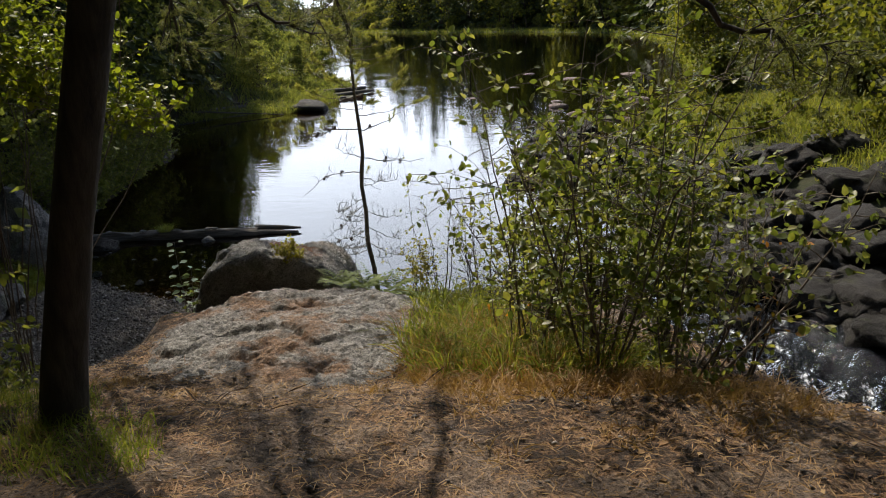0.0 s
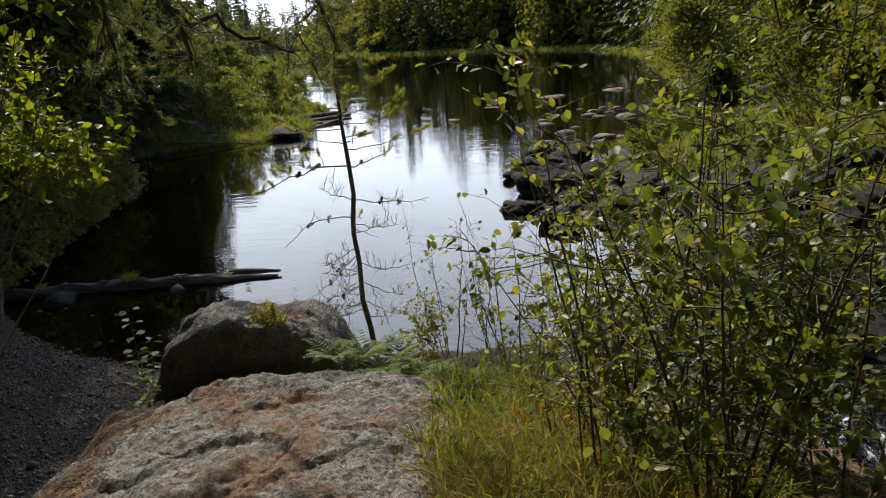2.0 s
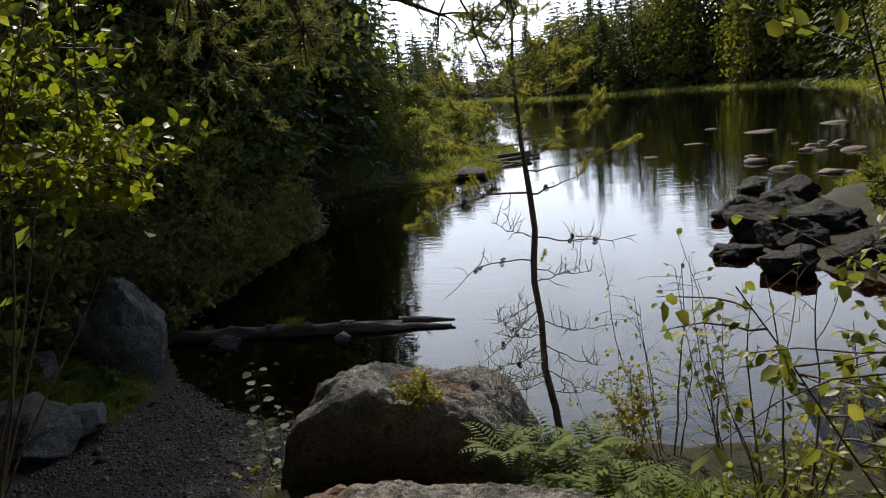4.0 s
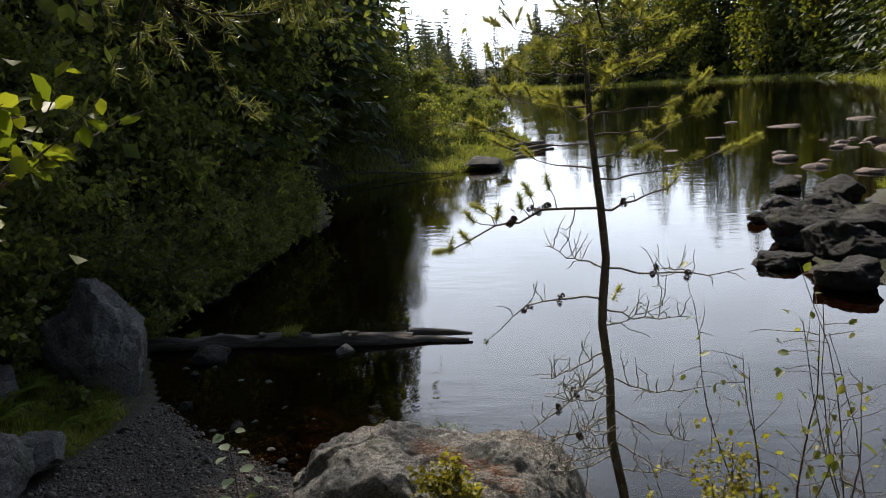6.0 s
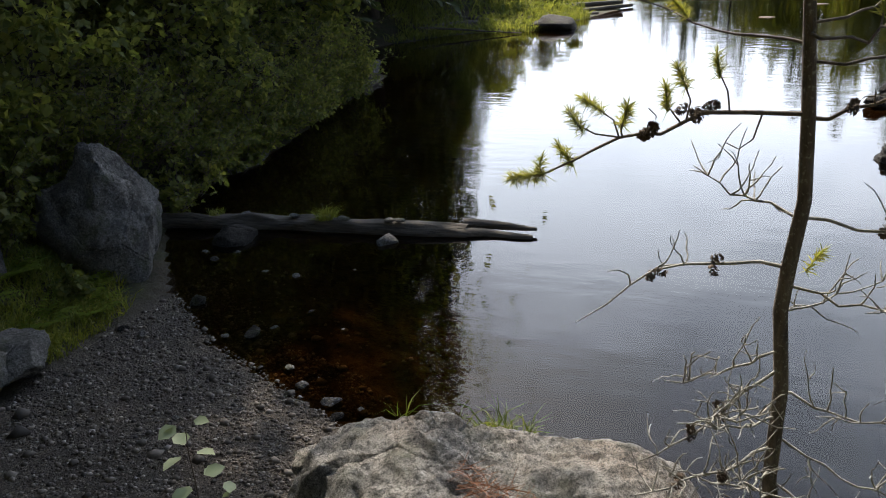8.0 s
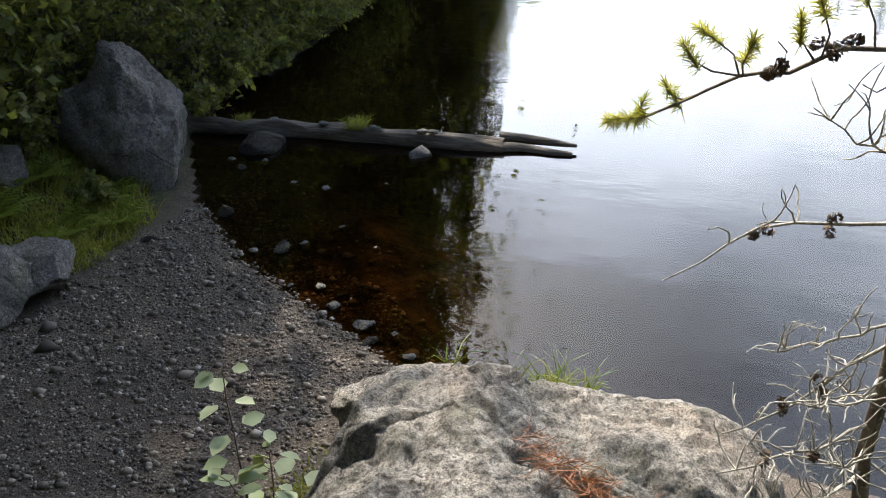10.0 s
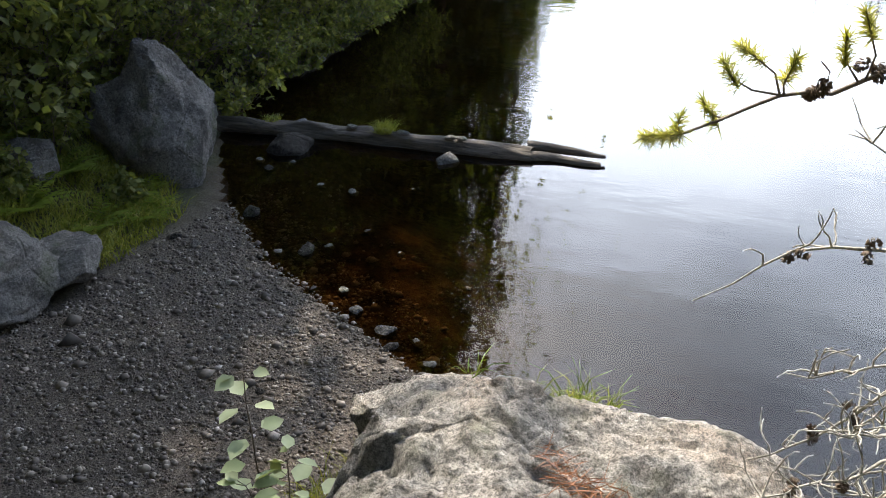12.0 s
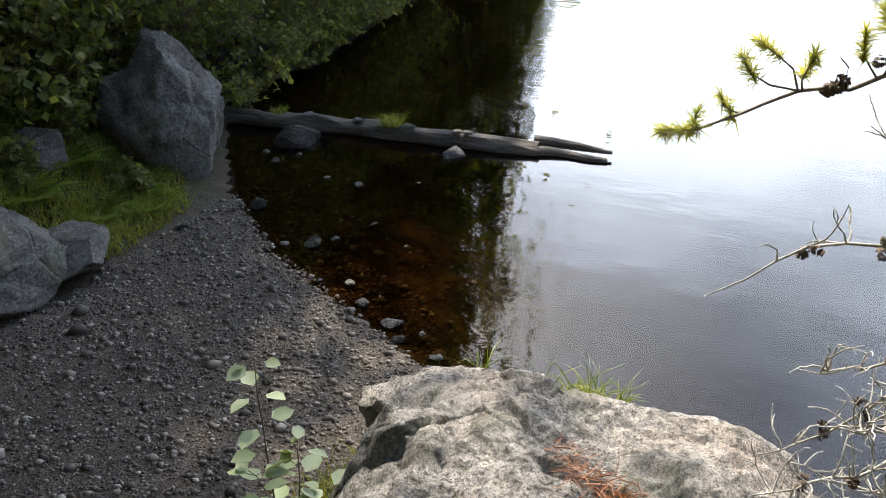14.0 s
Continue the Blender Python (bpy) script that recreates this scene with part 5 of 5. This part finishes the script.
# ---- the tall pine at the path, with boughs that hang into the view ----
def path_pine():
    global rng
    rng = np.random.default_rng(11)
    ob = thing("path_pine", "dark pine trunk with hanging boughs beside the path", "tree")
    tr = np.array([(-2.05, 3.9, -0.75), (-2.02, 3.9, -0.6), (-1.93, 3.9, -0.1), (-1.78, 3.9, 0.6), (-1.5, 3.9, 1.7), (-1.35, 4.0, 3.2), (-1.3, 4.2, 5.2), (-1.35, 4.4, 8.0), (-1.4, 4.5, 11.0)])
    part("trunk", mesh_of("trunk", *weathered(tubes([(tr, np.array([0.17, 0.135, 0.115, 0.108, 0.105, 0.1, 0.095, 0.07, 0.02]))], 14), 0.012, 9), M_BARK), ob)
    boughs, tufts = [], []

    def bough(a, b, r, sag, twigs, size):
        a, b = np.asarray(a, float), np.asarray(b, float)
        t = np.linspace(0, 1, 12)[:, None]
        p = a + (b - a) * t + np.array([0, 0, -1.0]) * sag * np.sin(t * math.pi) + rng.normal(0, 0.03, (12, 3)) * (t > 0)
        boughs.append((p, np.linspace(r, r * 0.25, 12)))
        for _ in range(twigs):
            i = rng.integers(6, 12)
            d = unit(p[i] - p[i - 1]) * 0.6 + rng.normal(0, 0.6, 3) + np.array([0, 0, -0.15])
            w = bent(p[i], d, size * rng.uniform(0.4, 1.1), 6, 0.2)
            boughs.append((w, np.linspace(0.006, 0.0025, 6)))
            for j in (2, 3, 4, 5, 5):
                q = w[j] + rng.normal(0, 0.03, 3)
                dd = unit(w[j] - w[j - 1]) + rng.normal(0, 0.5, 3)
                tufts.append(tuft(q, dd, 34, 0.052, 0.65, 0.08, 0.0032))

    for a, b, r, sag, n, size in (((-1.42, 4.0, 3.0), (-1.75, 7.35, 1.45), 0.055, -0.3, 46, 0.45), ((-1.4, 4.1, 3.3), (-0.75, 7.5, 1.45), 0.045, -0.25, 40, 0.42), ((-1.36, 4.2, 3.8), (-2.35, 7.6, 1.45), 0.045, -0.35, 44, 0.48),
                                  ((-1.75, 7.0, 1.75), (-0.85, 7.5, 1.38), 0.022, 0.0, 16, 0.3), ((-1.35, 4.0, 3.3), (0.85, 4.15, 1.85), 0.05, -0.2, 8, 0.4), ((0.85, 4.15, 1.85), (2.3, 4.5, 1.25), 0.026, 0.06, 24, 0.4)):
        bough(a, b, r, sag, n, size)
    # unseen high boughs, added towards the sun to cast dappled shade on the path
    for b in ((-4.0, 8.0, 5.2), (-2.5, 8.4, 5.6), (-5.0, 6.4, 5.2), (-1.2, 8.2, 6.0), (-3.4, 7.0, 6.2), (-5.4, 8.2, 6.0), (-3.2, 9.3, 5.7), (-4.6, 9.4, 6.6), (-2.1, 9.8, 7.0), (-0.6, 9.2, 6.6), (-4.2, 7.9, 4.5), (-4.8, 7.6, 4.9), (-3.7, 8.0, 4.9)):
        bough((-1.33, 4.25, b[2] - 0.6), b, 0.045, -0.1, 38, 0.8)
    for i in range(44):
        z = 3.2 + 7.0 * i / 33
        a = i * 2.4
        ln = 3.2 * (1 - (z - 3.4) / 9.5) + 0.3
        s = np.array([np.interp(z, tr[:, 2], tr[:, k]) for k in range(3)])
        bough(s, s + np.array([math.cos(a) * ln, math.sin(a) * ln, 0.25 * ln]), 0.035, 0.1, 10, 0.6)
    part("bough", mesh_of("bough", *tubes(boughs, 5), M_BARK), ob)
    part("foliage", mesh_of("foliage", *joined(*tufts), M_BOUGH), ob, "grey-green needle tufts")


path_pine()


# ---- grass, ferns, litter ----
def grass_patch(name, label, spots, count, length, material, width=0.006, lean=0.35, droop=0.8, z=None, kind="stuff"):
    """Blades scattered round spots of (x, y, radius)."""
    w = np.array([s[2] ** 2 for s in spots], float)
    pick = rng.choice(len(spots), count, p=w / w.sum())
    sp = np.array(spots)[pick]
    r, a = np.sqrt(rng.random(count)) * sp[:, 2], rng.uniform(0, 2 * math.pi, count)
    x, y = sp[:, 0] + r * np.cos(a), sp[:, 1] + r * np.sin(a)
    zz = land(x, y) if z is None else np.full(count, float(z))
    ok = zz > W - 0.04
    x, y, zz = x[ok], y[ok], zz[ok]
    count = len(x)
    P = np.stack([x, y, zz - 0.01], -1)
    D = np.stack([rng.normal(0, lean, count), rng.normal(0, lean, count), np.ones(count)], -1)
    thing(name, label, "grass", kind=kind, data=mesh_of(name, *blades(P, D, length * rng.uniform(0.5, 1.25, count), width, droop), material))


rng = np.random.default_rng(21)
grass_patch("grass", "tall sunlit green grass along the path's edge", [(0.35, 5.3, 0.55), (0.75, 5.0, 0.5), (0.1, 6.1, 0.5), (0.6, 6.0, 0.6), (0.0, 5.6, 0.3), (1.1, 5.4, 0.5), (0.2, 6.9, 0.5)], 4200, 0.46, M_GRASS, 0.01, 0.45)
grass_patch("grass", "seeding straw blades among the tall grass", [(0.35, 5.3, 0.6), (0.75, 5.0, 0.5), (0.1, 6.1, 0.5), (0.7, 6.2, 0.6), (0.0, 5.6, 0.35)], 1500, 0.5, M_DRY, 0.006, 0.45)
grass_patch("grass", "dry straw-coloured grass at the path's edge", [(0.3, 4.8, 0.5), (0.8, 4.4, 0.5), (0.0, 5.3, 0.4), (1.2, 4.3, 0.5), (0.6, 5.4, 0.5), (1.6, 4.2, 0.5), (0.4, 4.3, 0.4)], 4200, 0.22, M_DRY, 0.006, 0.7)
grass_patch("grass", "thin dry tufts scattered over the path", [(-0.4, 4.4, 0.12), (0.2, 3.9, 0.15), (0.9, 3.4, 0.15), (-1.6, 4.6, 0.12), (1.5, 3.6, 0.2), (-0.1, 4.9, 0.15), (-2.2, 5.0, 0.2), (0.3, 3.3, 0.1), (1.9, 3.9, 0.2)], 900, 0.14, M_DRY, 0.006, 0.8)
grass_patch("grass", "short green grass at the foot of the trunk", [(-1.75, 3.6, 0.35), (-2.3, 3.4, 0.5), (-1.5, 3.3, 0.25), (-2.4, 4.3, 0.4)], 2200, 0.2, M_GRASS)
grass_patch("grass", "lush grass on the shaded bank", [(-7.4, 11.9, 0.7), (-8.3, 12.4, 0.9), (-7.2, 12.7, 0.5), (-8.6, 13.4, 0.8), (-8.0, 10.9, 0.8), (-7.1, 13.1, 0.35), (-7.6, 13.4, 0.5), (-8.2, 14.4, 0.6), (-7.0, 12.2, 0.4), (-7.9, 13.9, 0.5)], 11000, 0.3, M_GRASS, 0.009)
grass_patch("grass", "green grass tuft between boulder and log", [(-6.75, 14.65, 0.18), (-6.65, 14.4, 0.15)], 520, 0.42, M_GRASS, 0.008)
grass_patch("grass", "grass tuft growing on the log", [(-5.75, 15.92, 0.13)], 220, 0.28, M_GRASS, 0.006, 0.45, z=W + 0.17)
grass_patch("grass", "short grass tuft growing on the log", [(-7.3, 15.82, 0.1)], 110, 0.16, M_GRASS, 0.006, 0.45, z=W + 0.18)
grass_patch("grass", "weedy grass at the foot of the boulder", [(-3.3, 10.0, 0.25), (-3.35, 9.6, 0.28), (-3.2, 10.4, 0.22), (-3.4, 9.2, 0.25)], 1900, 0.4, M_GRASS)
grass_patch("grass", "bright grass tufts on the boulder's far edge", [(-2.25, 9.86, 0.06), (-2.08, 9.87, 0.1), (-1.95, 9.86, 0.07), (-2.55, 9.95, 0.03)], 170, 0.24, M_GRASS, 0.005, 0.5, z=-1.26)
grass_patch("grass", "dark sedge along the shaded waterline", [(-10.2, 31.5, 1.2), (-10.4, 34.5, 1.4), (-9.2, 36.2, 1.4), (-8.0, 38.6, 1.4), (-9.9, 29, 0.8), (-9.3, 25, 0.8), (-11, 37, 1.6), (-7.2, 42, 1.6)], 9000, 0.6, M_BANK, 0.03)
grass_patch("grass", "reeds on the low spit", [(-9.5, 44, 3.5), (-11.5, 41, 3), (-8, 47.5, 2.5), (-10, 51, 4)], 6000, 0.8, M_BANK, 0.05)
grass_patch("grass", "sunlit grass on the bank across the stream", [(9.3, 19, 1.8), (10.5, 22, 2.0), (8.6, 16, 1.2), (9.5, 25, 2.0), (8.5, 28, 2), (7.6, 21, 1.5), (7.2, 24.5, 1.6), (6.6, 30, 1.8), (8.2, 35, 2.2), (11, 42, 3)], 26000, 0.45, M_GRASS, 0.02)


for i, (x, y, s) in enumerate([(8.6, 13.6, 0.9), (9.4, 15.4, 1.0), (8.3, 17.6, 0.9), (9.6, 18.2, 1.1), (7.6, 20.0, 0.8), (9.0, 21.4, 1.1), (7.8, 23.6, 0.9), (6.0, 25.0, 0.7), (6.6, 27.6, 0.9), (8.6, 31.2, 1.0), (5.8, 21.4, 0.7), (5.6, 23.4, 0.7), (10.4, 35.0, 1.0), (12.2, 39.5, 1.2), (13.4, 44, 1.3), (10.8, 19.6, 1.3), (11.8, 16.6, 1.3), (7.0, 26.4, 0.9),
                               (10.2, 13.0, 1.0), (9.4, 10.6, 1.0), (10.6, 25.6, 1.3), (8.4, 29.6, 1.1), (9.6, 33.4, 1.2), (6.4, 18.0, 0.6), (6.9, 22.2, 0.7), (9.6, 8.0, 1.0), (11.6, 10.4, 1.2)]):
    shrub("bank_bush", "sunlit green undergrowth across the stream", x, y, shrub_meshes(170 + i, 9, 1.1 * s, 0.7, 0.09, 8, 9, (0, 0), M_BIRCH), group="undergrowth across the stream")


def far_reeds():
    pts = []
    for a, b in zip(SHORE_FAR[:9], SHORE_FAR[1:10]):
        a, b = np.array(a), np.array(b)
        off = np.array([(b - a)[1], -(b - a)[0]]) / np.linalg.norm(b - a)
        n = int(np.linalg.norm(b - a) * 40)
        pts.append(a + (b - a) * rng.random((n, 1)) + off * rng.uniform(-0.4, 4.5, (n, 1)))
    p = np.concatenate(pts)
    z = np.maximum(land(p[:, 0], p[:, 1]), W - 0.05)
    n = len(p)
    D = np.stack([rng.normal(0, 0.4, n), rng.normal(0, 0.4, n), np.ones(n)], -1)
    thing("grass", "yellow-green sedge fringe along the far shore", "grass", kind="stuff",
          data=mesh_of("sedge", *blades(np.stack([p[:, 0], p[:, 1], z], -1), D, rng.uniform(0.5, 1.2, n), 0.09, 0.7), M_GRASS))


far_reeds()


def fern_mesh(seed, fronds=9, length=0.5):
    global rng
    rng = np.random.default_rng(seed)
    V = []
    for i in range(fronds):
        a = i * 2 * math.pi / fronds + rng.uniform(-0.3, 0.3)
        d = np.array([math.cos(a), math.sin(a), 1.2])
        line = bent((0, 0, 0), d, length * rng.uniform(0.7, 1.1), 14, 0.03, -0.09)
        P, D, L = [], [], []
        for j in range(2, 14):
            ax = unit(line[j] - line[j - 1])
            s = unit(np.cross(ax, [0, 0, 1]))
            for sg in (-1, 1):
                P.append(line[j])
                D.append(s * sg + ax * 0.4)
                L.append(length * 0.24 * math.sin(min(1, (14.5 - j) / 11) * math.pi / 2))
        V.append(leaves(np.array(P), np.array(D), np.tile([0.0, 0, 1], (len(P), 1)), np.array(L), np.array(L) * 0.35, 0.1))
    return mesh_of("fronds", *joined(*V), M_FERN)


for i, (x, y, s) in enumerate([(-7.3, 12.6, 0.9), (-7.05, 13.0, 0.8), (-7.7, 12.2, 1.0), (-8.0, 13.0, 1.0), (-7.45, 13.4, 0.8), (-8.3, 12.2, 1.0), (-7.9, 11.6, 1.0), (-8.6, 13.0, 1.1)]):
    ob = thing("fern", "green fern among the grass of the shaded bank", "fern", "ferns on the shaded bank")
    part("foliage", fern_mesh(190 + i, 9, 0.6 * s), ob)
    ob.matrix_world = pose(x, y, land_at(x, y), 0, 0, i * 50)
for i, (x, y, z, s) in enumerate([(-0.55, 8.15, -1.55, 1.0), (-0.3, 8.35, -1.6, 0.9), (-0.85, 8.0, -1.5, 0.9), (-0.1, 8.0, -1.5, 0.9), (-0.75, 8.45, -1.5, 0.9), (-0.45, 8.7, -1.65, 0.9), (0.1, 8.5, -1.7, 0.8), (-1.15, 8.45, -1.28, 0.7), (-0.9, 8.62, -1.38, 0.8), (-0.62, 8.95, -1.5, 0.8)]):
    ob = thing("fern", "bright green fern beside the boulder", "fern", "ferns by the boulder")
    part("foliage", fern_mesh(160 + i, 10, 0.55 * s), ob)
    ob.matrix_world = pose(x, y, z, 0, 0, i * 50)


def beach_plant():
    """The leafy seedling in front of the beach, pale leaf undersides turned up."""
    global rng
    rng = np.random.default_rng(33)
    ob = thing("leafy_seedling", "slender plant with pale broad leaves by the boulder", "plant")
    lines, P, D, L = [], [], [], []
    for base, top in (((-3.12, 9.15, -2.0), (-3.2, 9.22, -0.9)), ((-3.08, 9.15, -2.0), (-3.02, 9.2, -1.25)), ((-3.1, 9.15, -2.0), (-3.12, 9.05, -1.3)), ((-3.05, 9.12, -2.0), (-2.9, 9.15, -1.4))):
        t = np.linspace(0, 1, 9)[:, None]
        p = np.array(base) + (np.array(top) - np.array(base)) * t + rng.normal(0, 0.008, (9, 3))
        lines.append((p, np.linspace(0.006, 0.002, 9)))
        for j in range(2, 9):
            for _ in range(2 + (j > 5)):
                a = rng.uniform(0, 2 * math.pi)
                d = np.array([math.cos(a), math.sin(a), rng.uniform(-0.15, 0.3)])
                st = p[j] + d * 0.04
                lines.append((np.array([p[j], st]), 0.0015))
                P.append(st)
                D.append(d)
                L.append(0.1 * rng.uniform(0.65, 1.15))
    P, D, L = np.array(P), np.array(D), np.array(L)
    part("stem", mesh_of("stem", *tubes(lines, 5), M_TWIG), ob)
    part("foliage", mesh_of("foliage", *broad(P, D, rng.normal(0, 0.35, (len(P), 3)) + [0, 0, 1], L, L * 0.8, 0.2), M_PALE), ob)


beach_plant()


def scatter_pebbles(name, label, xr, yr, count, size, keep):
    """Loose pebbles lying on the ground."""
    x, y = rng.uniform(*xr, count * 3), rng.uniform(*yr, count * 3)
    z = land(x, y)
    ok = np.flatnonzero(keep(x, y, z))[:count]
    x, y, z = x[ok], y[ok], z[ok]
    n = len(x)
    s = size * np.exp(rng.normal(0, 0.5, n))
    dirs = np.array([(1, 0, 0), (0.3, 0.95, 0), (-0.8, 0.6, 0), (-0.8, -0.6, 0), (0.3, -0.95, 0), (0.1, 0.1, 0.75), (0, 0, -0.5)], float)
    V = dirs[None] * (1 + rng.normal(0, 0.2, (n, 7, 1))) * s[:, None, None]
    a = rng.uniform(0, 6.3, n)[:, None]
    V = np.stack([V[..., 0] * np.cos(a) - V[..., 1] * np.sin(a), V[..., 0] * np.sin(a) + V[..., 1] * np.cos(a), V[..., 2]], -1)
    V += np.stack([x, y, z + s * 0.2], -1)[:, None]
    F = np.array([[i, (i + 1) % 5, 5] for i in range(5)] + [[(i + 1) % 5, i, 6] for i in range(5)])
    F = (F[None] + (np.arange(n) * 7)[:, None, None]).reshape(-1, 3)
    thing(name, label, "pebbles", kind="stuff", data=mesh_of(name, V.reshape(-1, 3), F, M_PEBBLE, False))


rng = np.random.default_rng(44)
scatter_pebbles("pebbles", "grey gravel and pebbles of the small beach", (-6.6, -2.8), (5.5, 14.5), 28000, 0.0095, lambda x, y, z: (z < -1.7) & (z > W - 0.1))
scatter_pebbles("pebbles", "larger pebbles strewn over the gravel", (-6.6, -2.9), (8, 15), 800, 0.017, lambda x, y, z: (z < -1.8) & (z > W - 0.25))
scatter_pebbles("pebbles", "grit and small stones on the path", (-2.8, 2.2), (1.2, 6.5), 3600, 0.0065, lambda x, y, z: z > -1.2)


def litter(name, label, xr, yr, count, length, width, material, keep):
    x, y = rng.uniform(*xr, count), rng.uniform(*yr, count)
    z = land(x, y)
    ok = keep(x, y, z)
    x, y, z = x[ok], y[ok], z[ok]
    n = len(x)
    a = rng.uniform(0, 6.3, n)
    D = np.stack([np.cos(a), np.sin(a), rng.uniform(-0.05, 0.25, n)], -1)
    L = length * rng.uniform(0.5, 1.3, n)
    thing(name, label, "litter", kind="stuff", data=mesh_of(name, *leaves(np.stack([x, y, z + 0.006], -1), D, rng.normal(0, 0.25, (n, 3)) + [0, 0, 1], L, L * width), material))


n = 420
nx, ny = rng.uniform(-2.05, -1.4, n), 0.0
ny = 9.2 - (nx + 2.05) * 0.5 + rng.normal(0, 0.05, n)
na = rng.uniform(0, 6.3, n)
back = np.clip((ny - 8.65) / 1.15, 0, 1)
crest = np.interp(nx, CREST_X, CREST_Z)
nz = crest + (-1.14 - crest) * back + rng.uniform(-0.03, 0.05, n)
thing("needle_litter", "rusty needles caught in the boulder's crack", "litter", kind="stuff",
      data=mesh_of("needle_litter", *blades(np.stack([nx, ny, nz], -1), np.stack([np.cos(na), np.sin(na), rng.uniform(-0.1, 0.3, n)], -1), rng.uniform(0.05, 0.11, n), 0.003, 0.2), M_RUST))
litter("needle_litter", "scattered dead twigs on the path", (-3, 3.2), (1.0, 6.8), 700, 0.22, 0.045, M_ROT, lambda x, y, z: z > -1.4)
litter("leaf_litter", "dark rotting leaves on the path", (-3, 3.2), (1.0, 6.8), 2200, 0.035, 0.6, M_ROT, lambda x, y, z: z > -1.4)
litter("needle_litter", "brown pine needles and straw on the path", (-3, 3.2), (1.0, 6.5), 26000, 0.075, 0.07, M_DRY, lambda x, y, z: z > -1.4)
litter("leaf_litter", "fallen orange and brown leaves along the bank", (-7.4, -5.2), (9.5, 13.2), 260, 0.08, 0.65, M_AUTUMN, lambda x, y, z: (z > -2.4) & (z < -1.5))
litter("leaf_litter", "fallen brown leaves on the needle slope", (0.6, 3.2), (2.2, 5.0), 260, 0.05, 0.6, M_DRY, lambda x, y, z: z > -1.4)
